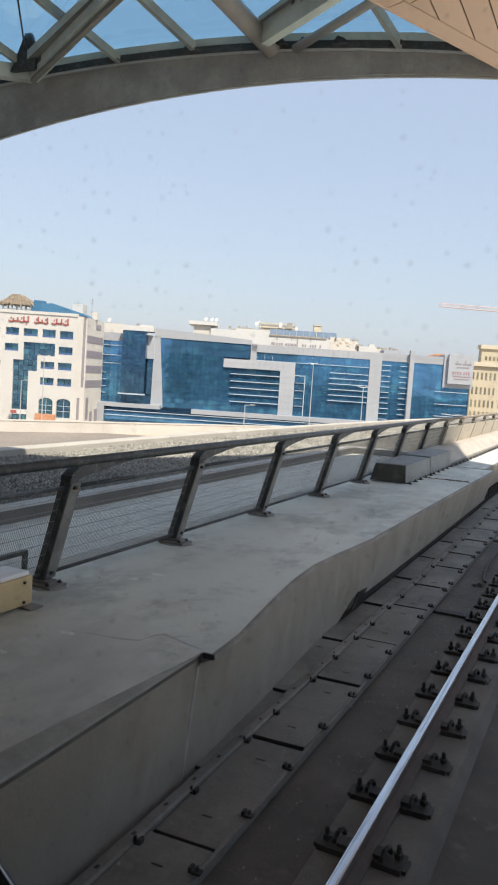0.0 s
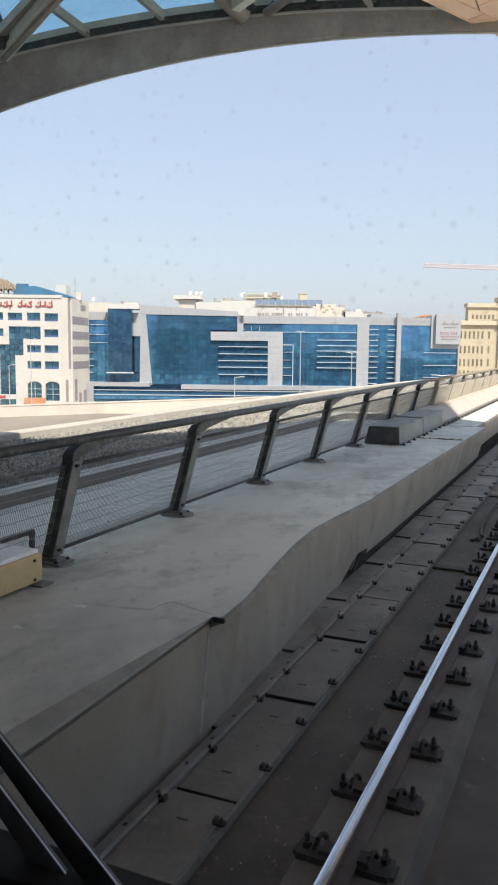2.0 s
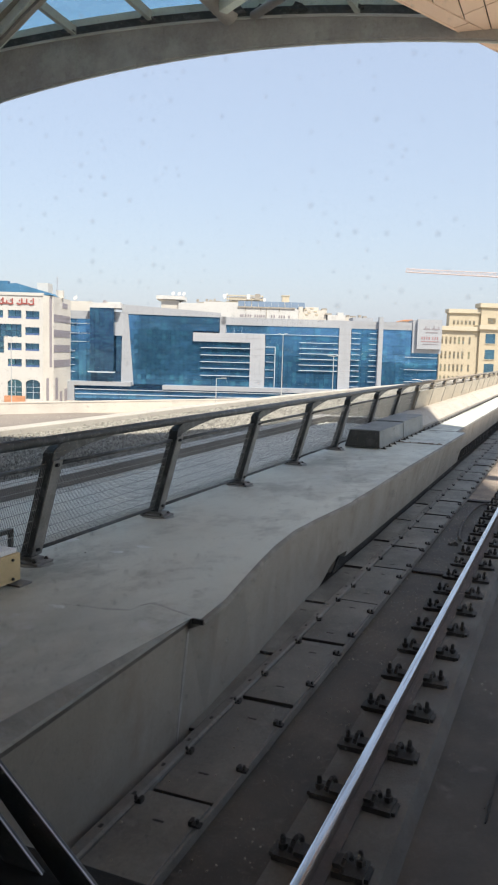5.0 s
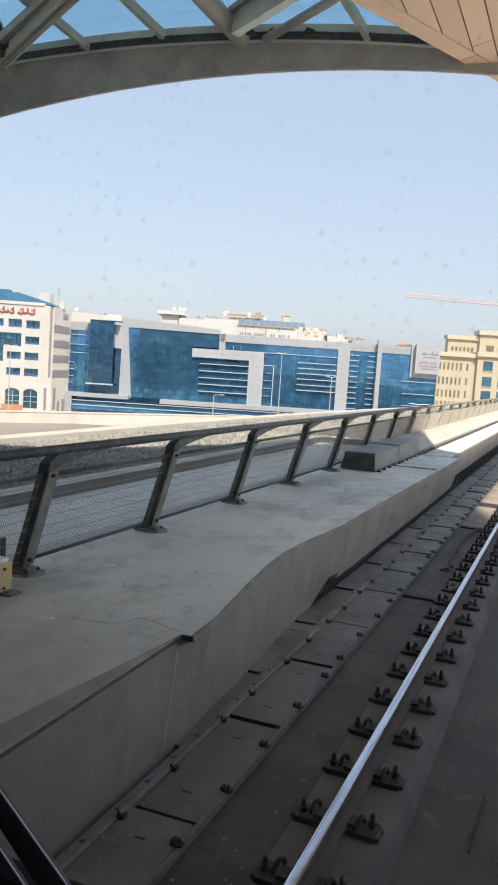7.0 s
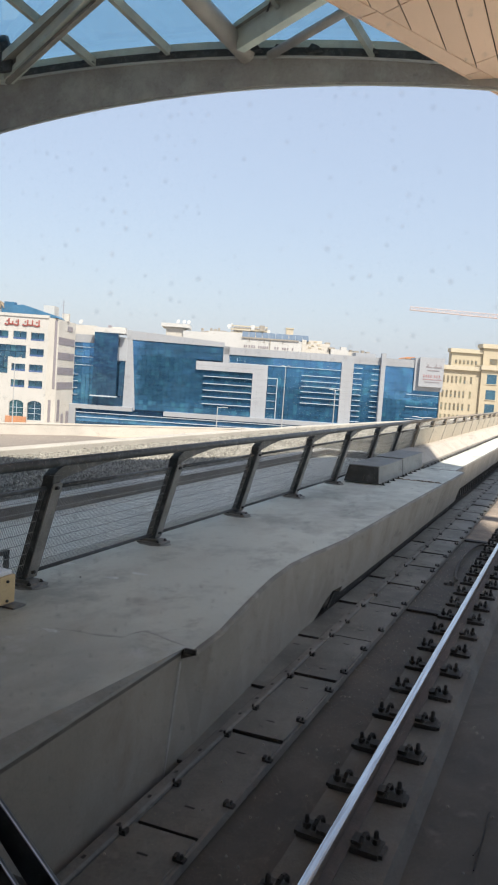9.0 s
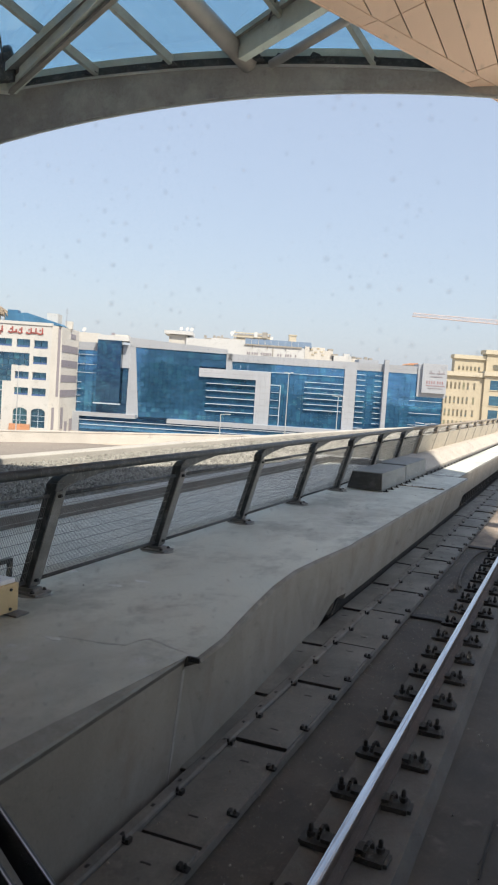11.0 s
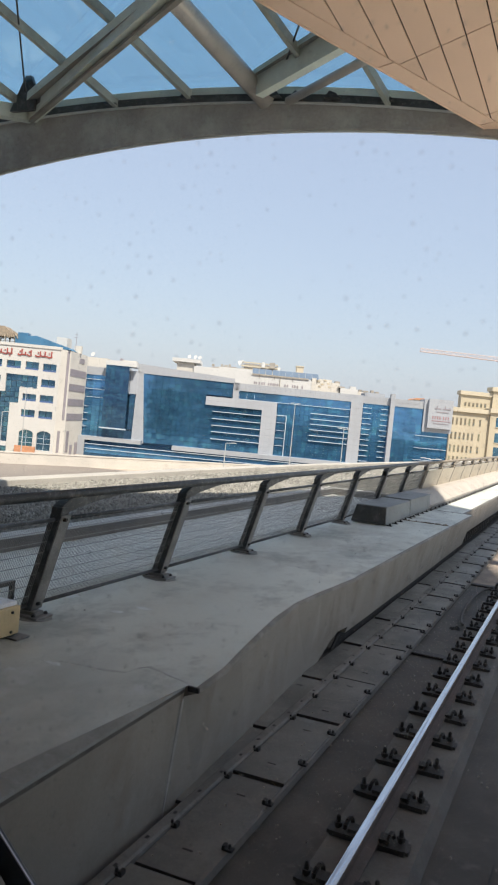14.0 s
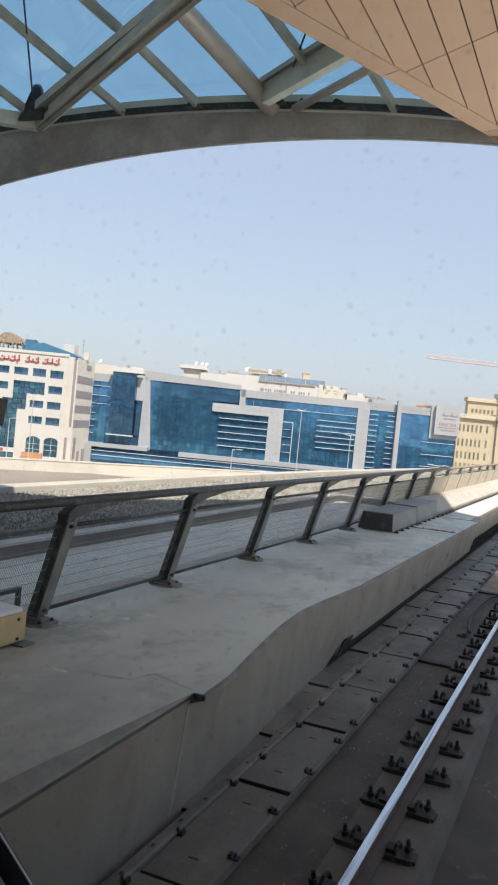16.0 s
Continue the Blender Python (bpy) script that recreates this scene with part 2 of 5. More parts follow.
M_YTRIM = material("pale cornice", (0.46, 0.415, 0.32), 0.8, 0, 0.06, 0.3, 4, 0.05)
M_YGLASS = facade_glass("small window glass", (0.20, 0.17, 0.12), (0.28, 0.24, 0.17), 0.4)
M_FARWHITE = material("far white render", (0.485, 0.49, 0.485), 0.85, 0, 0.05, 0.1, 2, 0)
M_FARBEIGE = material("far beige render", (0.49, 0.47, 0.43), 0.85, 0, 0.1, 0.1, 2, 0)
M_FARSAND = material("far sand-coloured render", (0.44, 0.39, 0.30), 0.85, 0, 0.15, 0.4, 3, 0)
M_DUSTROOF = material("dusty grey roofing", (0.27, 0.25, 0.22), 0.8, 0, 0.25, 0.6, 4, 0)
M_SOLAR = material("solar panel", (0.15, 0.20, 0.26), 0.25, 0.3, 0.1, 0.5, 5, 0)
# Crane red is paled in the colour itself for distance haze.
M_CRANE = material("haze-pale red crane paint", (0.47, 0.37, 0.345), 0.7, 0, 0.1, 0.2, 3, 0)
M_POLE = material("galvanised pole", (0.45, 0.46, 0.46), 0.5, 0.4, 0.1, 1, 10, 0)
M_RUBBER = material("black rubber", (0.010, 0.010, 0.010), 0.95, 0, 0.2, 3, 30, 0.05)
M_WIPER = material("satin black wiper", (0.033, 0.040, 0.045), 0.4, 0.3, 0.4, 5, 60, 0.1, (0.06, 0.06, 0.06), 0.5, 14)
M_WIPEREDGE = material("bare steel edge", (0.35, 0.35, 0.36), 0.35, 0.8, 0.1, 5, 40, 0)
M_DASH = material("black dashboard", (0.014, 0.014, 0.014), 0.8, 0, 0.1, 3, 50, 0.1)
M_TRAIN = material("train body paint", (0.45, 0.46, 0.48), 0.4, 0.2, 0.05, 1, 30, 0)
M_SIGNBOX = material("dark brown sign casing", (0.05, 0.04, 0.033), 0.6, 0.1, 0.4, 4, 30, 0.1)


# ---- mesh helpers ----
def box(bm, x0, x1, y0, y1, z0, z1):
    v = [bm.verts.new((x, y, z)) for z in (z0, z1) for y in (y0, y1) for x in (x0, x1)]
    for f in ((0, 2, 3, 1), (4, 5, 7, 6), (0, 1, 5, 4), (2, 6, 7, 3), (0, 4, 6, 2), (1, 3, 7, 5)):
        bm.faces.new([v[i] for i in f])
    return v


def prism(bm, outline, lo, hi, axis="z"):
    """A closed outline of two coordinates, drawn out along an axis from lo to hi."""
    def at(a, b, h):
        return (a, b, h) if axis == "z" else (a, h, b) if axis == "y" else (h, a, b)
    n = len(outline)
    low, high = ([bm.verts.new(at(a, b, h)) for a, b in outline] for h in (lo, hi))
    bm.faces.new(low[::-1]), bm.faces.new(high)
    for i in range(n):
        bm.faces.new((low[i], low[(i + 1) % n], high[(i + 1) % n], high[i]))


def rod(bm, p, q, r, sides=8, r2=None, flat=1.0):
    """A round bar from p to q."""
    p, q = Vector(p), Vector(q)
    turn = (q - p).to_track_quat("Z", "Y").to_matrix()
    rings = []
    for c, rr in ((p, r), (q, r if r2 is None else r2)):
        rings.append([bm.verts.new(c + turn @ Vector((rr * math.cos(a), rr * flat * math.sin(a), 0)))
                      for a in (2 * math.pi * i / sides for i in range(sides))])
    for i in range(sides):
        bm.faces.new((rings[0][i], rings[0][(i + 1) % sides], rings[1][(i + 1) % sides], rings[1][i]))
    bm.faces.new(rings[0][::-1]), bm.faces.new(rings[1])


def bar(bm, p, q, w, h, up=(0, 0, 1)):
    """A rectangular bar from p to q, w wide and h deep towards up."""
    p, q, up = Vector(p), Vector(q), Vector(up)
    d = (q - p).normalized()
    s = d.cross(up).normalized() * (w / 2)
    u = s.cross(d).normalized() * (h / 2)
    a, b = ([bm.verts.new(c + i * s + j * u) for i, j in ((-1, -1), (1, -1), (1, 1), (-1, 1))] for c in (p, q))
    for i in range(4):
        bm.faces.new((a[i], a[(i + 1) % 4], b[(i + 1) % 4], b[i]))
    bm.faces.new(a[::-1]), bm.faces.new(b)


def loft(bm, sections):
    """Joins closed outlines of equal length."""
    rings = [[bm.verts.new(p) for p in s] for s in sections]
    n = len(rings[0])
    for a, b in zip(rings, rings[1:]):
        for i in range(n):
            bm.faces.new((a[i], a[(i + 1) % n], b[(i + 1) % n], b[i]))
    bm.faces.new(rings[0][::-1]), bm.faces.new(rings[-1])


def mesh_of(name, bm, mat, bevel=0.0, smooth=False):
    bmesh.ops.recalc_face_normals(bm, faces=bm.faces)
    if bevel:
        bmesh.ops.bevel(bm, geom=list(bm.edges), offset=bevel, segments=2, affect="EDGES", profile=0.5)
    me = bpy.data.meshes.new(name)
    bm.to_mesh(me)
    bm.free()
    me.materials.append(mat)
    if smooth:
        for p in me.polygons:
            p.use_smooth = True
    return me


def part(name, bm, mat, parent=None, label="", bevel=0.0, smooth=False, shift=None):
    """One mesh object; shift moves its points into the parent's own space."""
    if shift is not None:
        bmesh.ops.translate(bm, verts=bm.verts, vec=-Vector(shift))
    ob = new(name, mesh_of(name, bm, mat, bevel, smooth))
    if parent:
        ob.parent = parent
    if label:
        ob["label"] = label
    return ob


def piece(name, me, parent, place, scale=(1, 1, 1), turn=(0, 0, 0)):
    ob = new(name, me)
    ob.parent, ob.location, ob.scale, ob.rotation_euler = parent, place, scale, turn
    return ob


def thing(name, label, category, place=(0, 0, 0), turn=0.0, group="", kind=""):
    ob = new(name)
    ob.location, ob.rotation_euler = place, (0, 0, radians(turn))
    return tagged(ob, label, category, group, kind)


def structure(name, bm, mat, label, category="", bevel=0.0, smooth=False):
    ob = new(name, mesh_of(name, bm, mat, bevel, smooth))
    return tagged(ob, label, category or name, kind="structure")


def unit_box(name, mat):
    bm = bmesh.new()
    box(bm, -0.5, 0.5, -0.5, 0.5, -0.5, 0.5)
    return mesh_of(name, bm, mat)


rng = random.Random(7)
STREET = -9.5      # street level; the walkway's top is 0
DECK = -1.0        # the station deck

# ---- ground and deck ----
bm = bmesh.new()
prism(bm, [(-3000, -3000), (3000, -3000), (3000, 3000), (-3000, 3000)], STREET - 1.0, STREET)
structure("ground", bm, M_SAND, "flat sandy city ground reaching the horizon", "ground")

bm = bmesh.new()
# East of the track the deck is unseen, added to bounce sunlight inward.
prism(bm, [(-15.6, -70), (34, -70), (34, 124), (-6.6, 124), (-11.1, 90), (-14.1, 60), (-15.1, 45), (-15.6, 30)], STREET, DECK)
structure("floor", bm, M_PAVE, "grey paved station deck raised above the street", "deck")

bm = bmesh.new()
prism(bm, [(-16.1, -70), (-15.5, -70), (-15.5, 30), (-15.0, 45), (-14.0, 60), (-11.0, 90), (-6.5, 125), (-7.1, 125), (-11.6, 90), (-14.6, 60), (-15.6, 45), (-16.1, 30)], STREET, -0.70)
structure("parapet", bm, M_PARAPET, "low sand-coloured concrete parapet along the deck edge", "parapet", bevel=0.03)
bm = bmesh.new()
box(bm, 34.0, 34.4, -70, 160, STREET, 0.0)
structure("wall_east", bm, M_WALL, "plain concrete side wall of the deck", "wall")

# kerb round the gravel bed
bm = bmesh.new()
prism(bm, [(-9.85, -40), (-9.42, -40), (-9.42, 30.9), (-4.75, 31.6), (-4.75, 32.1), (-9.85, 31.5)], DECK, -0.75)
kerb = structure("kerb", bm, M_KERB, "broad concrete kerb bordering the gravel bed", "kerb")
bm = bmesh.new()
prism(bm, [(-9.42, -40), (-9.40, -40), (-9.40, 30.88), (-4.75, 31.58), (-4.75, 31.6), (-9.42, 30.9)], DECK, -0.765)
part("kerb_face", bm, M_KERBFACE, kerb, "dark brown-grey kerb face")
bm = bmesh.new()
prism(bm, [(-15.5, -40), (-9.85, -40), (-9.85, 31.5), (-4.75, 32.1), (-4.75, 120), (-7.1, 120), (-11.05, 90), (-14.05, 60), (-15.05, 45), (-15.5, 30)], DECK, -0.93)
structure("gravel_bed", bm, M_BED, "bed of crushed stone between kerb and parapet", "gravel")


def stones():
    """Loose crushed stones, thicker near the station."""
    r = np.random.RandomState(3)
    n1, n2 = 30000, 60000
    x = np.concatenate([r.uniform(-15.45, -9.9, n1), r.uniform(-15.45, -4.9, n2)])
    y = np.concatenate([r.uniform(9, 32, n1), r.uniform(32, 78, n2)])
    keep = ~((y > 31.2) & (y < 32.3) & (x > -10)) & (x > np.interp(y, [0, 30, 45, 60, 90], [-15.45, -15.45, -14.95, -13.95, -10.95]))
    x, y = x[keep], y[keep]
    n = len(x)
    s = r.uniform(0.035, 0.075, n) * np.where(y > 32, 1.15, 1.0)
    base = np.array([(1, 0, 0), (-1, 0, 0), (0, 1, 0), (0, -1, 0), (0, 0, 0.8), (0, 0, -0.8)])
    v = base[None] * r.uniform(0.6, 1.2, (n, 6, 1)) + r.uniform(-0.25, 0.25, (n, 6, 3))
    a = r.uniform(0, 6.283, n)
    c, d = np.cos(a)[:, None], np.sin(a)[:, None]
    vx, vy = v[..., 0] * c - v[..., 1] * d, v[..., 0] * d + v[..., 1] * c
    v = np.stack([vx, vy, v[..., 2]], -1) * s[:, None, None] + np.stack([x, y, -0.92 + s * 0.35], -1)[:, None]
    f = np.array([(0, 2, 4), (2, 1, 4), (1, 3, 4), (3, 0, 4), (2, 0, 5), (1, 2, 5), (3, 1, 5), (0, 3, 5)])
    faces = (f[None] + 6 * np.arange(n)[:, None, None]).reshape(-1, 3)
    me = bpy.data.meshes.new("gravel")
    me.from_pydata(v.reshape(-1, 3).tolist(), [], faces.tolist())
    me.materials.append(M_STONE)
    tagged(new("gravel", me), "grey and tan crushed stones, partly in the roof's shade", "gravel", kind="stuff")


stones()

# street in front of the buildings, laid along the view towards them
bm = bmesh.new()
box(bm, -140, 160, 48, 133, STREET, STREET + 0.03)
road = structure("road", bm, M_ROAD, "wide dusty grey asphalt road in full sun", "road")
road.rotation_euler = (0, 0, radians(24))
bm = bmesh.new()
prism(bm, [(-66, 66), (-34, 76), (-27, 88), (-60, 86)], STREET + 0.03, STREET + 0.06)
pink = structure("pavement", bm, M_PINK, "strip of faded red paving beside the road", "pavement")
pink.rotation_euler = (0, 0, radians(24))
bm = bmesh.new()
p, q = Vector((-126.0, 33.0, 0)), Vector((-16.0, 211.0, 0))
d = (q - p).normalized()
s = Vector((d.y, -d.x, 0)) * 0.3
prism(bm, [tuple(v.xy) for v in (p - s, p + s, q + s, q - s)], STREET, STREET + 1.75)
s2 = s * 1.25
prism(bm, [tuple(v.xy) for v in (p - s2, p + s2, q + s2, q - s2)], STREET + 1.75, STREET + 1.95)
structure("barrier", bm, M_BARRIER, "long pale concrete road barrier with a coping", "barrier")

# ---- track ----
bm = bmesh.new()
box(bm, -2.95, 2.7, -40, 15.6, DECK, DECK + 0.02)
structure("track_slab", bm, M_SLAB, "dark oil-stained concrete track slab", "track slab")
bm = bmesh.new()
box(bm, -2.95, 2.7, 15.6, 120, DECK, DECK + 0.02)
structure("track_slab", bm, M_SANDSLAB, "lighter sand-coloured track slab past the station roof", "track slab")
for x0, x1 in ((-1.38, -0.70), (0.05, 0.73)):
    bm = bmesh.new()
    prism(bm, [(x0, DECK + 0.02), (x1, DECK + 0.02), (x1 - 0.05, -0.86), (x0 + 0.05, -0.86)], -40, 120, "y")
    structure("plinth", bm, M_PLINTH, "raised concrete plinth carrying a rail", "plinth")


def rail(x):
    t = thing("rail", "worn steel rail with a polished head on clips", "rail", (x, 0, -0.83), group="running rails")
    bm = bmesh.new()
    prism(bm, [(-0.07, 0), (0.07, 0), (0.07, 0.012), (0.012, 0.035), (0.012, 0.10), (0.034, 0.115), (-0.034, 0.115), (-0.012, 0.10), (-0.012, 0.035), (-0.07, 0.012)], -30, 120, "y")
    part("rail_web", bm, M_RAIL, t, "rust-brown rail web and foot")
    bm = bmesh.new()
    prism(bm, [(-0.034, 0.115), (0.034, 0.115), (0.036, 0.122), (0.0355, 0.140), (0.031, 0.147), (0.022, 0.1508), (-0.025, 0.149), (-0.032, 0.145), (-0.0355, 0.138), (-0.036, 0.122)], -30, 120, "y")
    part("rail_head", bm, M_RAIL, t, "brown rail head sides")
    bm = bmesh.new()
    prism(bm, [(0.028, 0.1475), (0.0255, 0.1512), (0.012, 0.1530), (-0.014, 0.1530), (-0.0265, 0.1505), (-0.029, 0.1475)], -30, 120, "y")
    band = part("running_band", bm, M_RAILTOP, t, "bright polished rounded rail head")
    return t


rail(-1.065), rail(0.37)


def clip_mesh():
    """Base plate, coil clip, bolt and nut of one fastening."""
    bm = bmesh.new()
    box(bm, -0.085, 0.085, -0.085, 0.085, 0, 0.035)
    box(bm, -0.09, -0.03, -0.05, 0.05, 0.035, 0.06)
    prev = None
    for i in range(7):
        a = math.pi * i / 6
        p = (-0.03 + 0.004 * i, -0.02 - 0.06 * math.cos(a), 0.045 + 0.055 * math.sin(a))
        if prev:
            rod(bm, prev, p, 0.015, 6)
        prev = p
    rod(bm, (0.045, 0.02, 0.03), (0.045, 0.02, 0.112), 0.016, 8)
    rod(bm, (0.045, 0.02, 0.045), (0.045, 0.02, 0.075), 0.028, 6)
    rod(bm, (0.045, 0.02, 0.112), (0.045, 0.02, 0.124), 0.016, 8, 0.008)
    box(bm, 0.065, 0.11, -0.06, 0.06, 0.0, 0.025)
    return mesh_of("fastening", bm, M_CLIP)


clip_me = clip_mesh()
for i in range(56):
    y = 1.06 + 0.653 * i
    for side in (-1, 1):
        f = tagged(new("rail_fastening", clip_me), "black iron rail clip with an upright bolt", "rail fastening", "rail fastenings")
        f.location = (-1.075 + side * 0.165, y, -0.86)
        f.rotation_euler = (0, 0, (0 if side > 0 else math.pi) + rng.uniform(-0.06, 0.06))

# ---- walkway ----
# distance along the track, edge of the top, foot of the face, height of that foot, wall behind
EDGE = [(4.62, -2.24, -2.43, -0.95, -2.43), (5.1, -2.27, -2.45, -0.95, -2.45), (5.6, -2.35, -2.48, -0.95, -2.48),
        (6.2, -2.44, -2.51, -0.95, -2.51), (6.8, -2.52, -2.55, -0.95, -2.55), (7.5, -2.57, -2.60, -0.95, -2.60), (8.2, -2.54, -2.64, -0.94, -2.66),
        (8.56, -2.51, -2.65, -0.93, -2.67), (8.63, -2.505, -2.64, -0.90, -2.95), (8.80, -2.495, -2.57, -0.69, -2.95), (8.95, -2.485, -2.53, -0.60, -2.95), (9.36, -2.455, -2.53, -0.63, -2.95),
        (9.44, -2.47, -2.575, -0.73, -2.70), (10.4, -2.46, -2.575, -0.735, -2.70), (13, -2.455, -2.575, -0.735, -2.70), (16.4, -2.425, -2.58, -0.735, -2.70)]


def walkway_piece(rows, z0=DECK):
    bm = bmesh.new()
    secs = []
    for y, top, foot, zf, back in rows:
        mid, blend = top + (foot - top) * 0.07, max(0.0, 1 - (y - 4.62) / 1.0)      # recessed under the arris beside the notch
        mid -= blend * (0.365 - 0.24) * 0.9
        secs.append([(-4.62, y, z0), (-4.62, y, 0.0), (top - 0.035, y, 0.0), (top - 0.01, y, -0.008), (top, y, -0.03), (mid, y, -0.085), (foot, y, zf), (back - 0.002, y, zf + 0.001), (back - 0.002, y, z0)])
    loft(bm, secs)
    return bm


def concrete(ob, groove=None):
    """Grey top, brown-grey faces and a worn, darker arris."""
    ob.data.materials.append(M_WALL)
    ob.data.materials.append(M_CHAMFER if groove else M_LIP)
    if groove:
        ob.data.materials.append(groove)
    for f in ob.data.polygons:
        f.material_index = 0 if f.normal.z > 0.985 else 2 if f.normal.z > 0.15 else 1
        # Dark line under the nosing: dirt and undercut shade, both as colour.
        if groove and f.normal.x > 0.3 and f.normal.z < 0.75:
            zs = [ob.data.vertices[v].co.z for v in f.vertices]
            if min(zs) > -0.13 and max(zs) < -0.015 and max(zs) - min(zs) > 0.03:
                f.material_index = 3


def gap_shade(ob):
    """Paints the shade under and behind the hanging edge as near-black faces."""
    ob.data.materials.append(M_GAP_SHADE)
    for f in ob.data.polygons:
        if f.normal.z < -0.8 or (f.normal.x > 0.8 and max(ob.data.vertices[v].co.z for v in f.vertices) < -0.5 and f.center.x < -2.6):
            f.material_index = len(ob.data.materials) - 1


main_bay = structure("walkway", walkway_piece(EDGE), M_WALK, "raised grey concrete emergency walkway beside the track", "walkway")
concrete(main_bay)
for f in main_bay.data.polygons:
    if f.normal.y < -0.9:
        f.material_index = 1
gap_shade(main_bay)
for rows in ([(16.425, -2.425, -2.58, -0.735, -2.70), (19.5, -2.40, -2.59, -0.735, -2.70)], [(19.53, -2.62, -2.72, -0.62, -2.95), (90, -2.62, -2.72, -0.62, -2.95)]):
    far_bay = structure("walkway", walkway_piece(rows), M_WALK, "concrete walkway bay past the expansion joint", "walkway")
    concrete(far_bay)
    gap_shade(far_bay)
bm = bmesh.new()
box(bm, -0.14, 0.14, -0.03, 0.03, -0.19, 0.0)
box(bm, 0.10, 0.14, -0.06, 0.06, -0.2, -0.02)
rib_me = mesh_of("bracket", bm, M_CLIP)
for i in range(46):
    b = tagged(new("cable_bracket", rib_me), "dark cable bracket under the walkway edge", "bracket", "cable brackets")
    b.location = (-2.80, 19.75 + 0.42 * i, -0.62)
# near bay: a chamfered nosing, undercut along its lower edge, that tapers out at a notch
bm = bmesh.new()
secs = []
for y in (-14.0, 1.0, 2.0, 2.5, 2.8, 3.2, 3.6, 4.0, 4.28, 4.40, 4.52, 4.62):
    k = min(1.0, (4.66 - y) / 1.8)
    wob = 0.003 * math.sin(y * 9.0) * k
    lip = -0.022 - 0.026 * k + wob * 0.5
    secs.append([(-4.62, y, DECK), (-4.62, y, 0.0), (-2.335 - 0.165 * k + wob, y, 0.0), (-2.362, y, -0.010 - 0.022 * k), (-2.354, y, lip),
                 (-2.358, y, lip - 0.002), (-2.364, y, lip - 0.034), (-2.437, y, -0.95), (-2.437, y, DECK)])
loft(bm, secs)
near_bay = structure("walkway", bm, M_WALK, "walkway bay with a worn chamfered nosing ending in a notch", "walkway")
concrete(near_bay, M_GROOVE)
bm = bmesh.new()
loft(bm, [[(-2.3605 + 0.084 * (z + 0.082) + dx, y, z) for dx, y in ((-0.004, 4.612 - w), (0.001, 4.612 - w * 0.6), (0.001, 4.612 + w * 0.6), (-0.004, 4.612 + w))] for z, w in ((-0.10, 0.020), (-0.28, 0.030), (-0.50, 0.030), (-0.80, 0.024), (-0.94, 0.020))])
part("lime_run", bm, M_LIME, near_bay, "pale lime run down the face")
# bent dark plate in the gap under the walkway
bm = bmesh.new()
loft(bm, [[(x, 9.10, -0.88), (x, 9.26, -0.88), (x + 0.01, 9.40, -0.72), (x + 0.01, 9.35, -0.73)] for x in (-2.655, -2.64)])
tagged(new("bent_plate", mesh_of("bent_plate", bm, M_CLIP)), "bent dark steel plate standing in the gap", "plate")
# Near-black block puts the notch's shaded end face in as colour.
bm = bmesh.new()
box(bm, -2.33, -2.247, 4.600, 4.618, -0.034, 0.003)
structure("edge_notch", bm, M_CLIP, "black block drawn as the shaded notch ending the nosing", "notch")
# seam between the near bays: a thin wavering line of damp mortar, with films of cement beside it
bm = bmesh.new()
seam_line = [(-2.36, 4.655), (-2.52, 4.70), (-2.64, 4.755), (-2.74, 4.775), (-2.785, 4.69), (-2.80, 4.57), (-2.94, 4.52), (-3.12, 4.50), (-3.30, 4.46)]
loft(bm, [[(x, y - w, 0.0005), (x, y + w, 0.0005), (x, y + w * 0.6, 0.0025), (x, y - w * 0.6, 0.0025)] for (x, y), w in zip(seam_line, (0.010, 0.014, 0.018, 0.024, 0.020, 0.016, 0.024, 0.016, 0.005))])
tagged(new("mortar_seam", mesh_of("mortar_seam", bm, M_DAMP)), "thin dark mortar seam across the walkway", "mortar")
r8 = random.Random(31)
for cx, cy, lx, ly in ((-3.30, 4.40, 0.10, 0.030), (-3.41, 3.87, 0.045, 0.030), (-3.44, 4.12, 0.04, 0.034), (-4.36, 6.05, 0.09, 0.10), (-3.74, 5.88, 0.08, 0.05), (-3.62, 6.16, 0.09, 0.045)):
    bm = bmesh.new()
    ring = [(cx + lx * math.cos(a) * r8.uniform(0.55, 1.15), cy + ly * math.sin(a) * r8.uniform(0.5, 1.3)) for a in (2 * math.pi * i / 18 for i in range(18))]
    prism(bm, ring, 0.0004, 0.0016)
    tagged(new("cement_film", mesh_of("cement_film", bm, M_PALE)), "pale dried cement film on the walkway", "cement splash", "cement films")
# rough patches of mortar where the joint is made good
bm = bmesh.new()
for i in range(26):
    x = -3.4 + 0.92 * i / 26
    rod(bm, (x, 16.41 + rng.uniform(-0.04, 0.04), 0.0), (x + 0.02, 16.42, rng.uniform(0.004, 0.012)), rng.uniform(0.012, 0.04), 6, 0.008)
tagged(new("joint_debris", mesh_of("joint_debris", bm, M_THATCH)), "brown crumbled filler along the walkway joint", "debris", kind="stuff")
bm = bmesh.new()
box(bm, -3.3, -2.5, 19.50, 19.54, -0.01, 0.006)
structure("joint_cover", bm, M_STRIP, "thin metal strip over the walkway joint", "joint")
# ---- cable troughs ----
# Near-black base colour puts shade into the gaps between the covers.
bm = bmesh.new()
box(bm, -3.04, -1.87, -20, 90, DECK + 0.02, -0.965)
structure("trough_base", bm, M_CLIP, "dark concrete cable trough beneath the covers", "cable trough")
bm = bmesh.new()
prism(bm, [(-2.375, -0.925), (-2.285, -0.925), (-2.285, -0.885), (-2.30, -0.873), (-2.36, -0.873), (-2.375, -0.885)], -20, 90, "y")
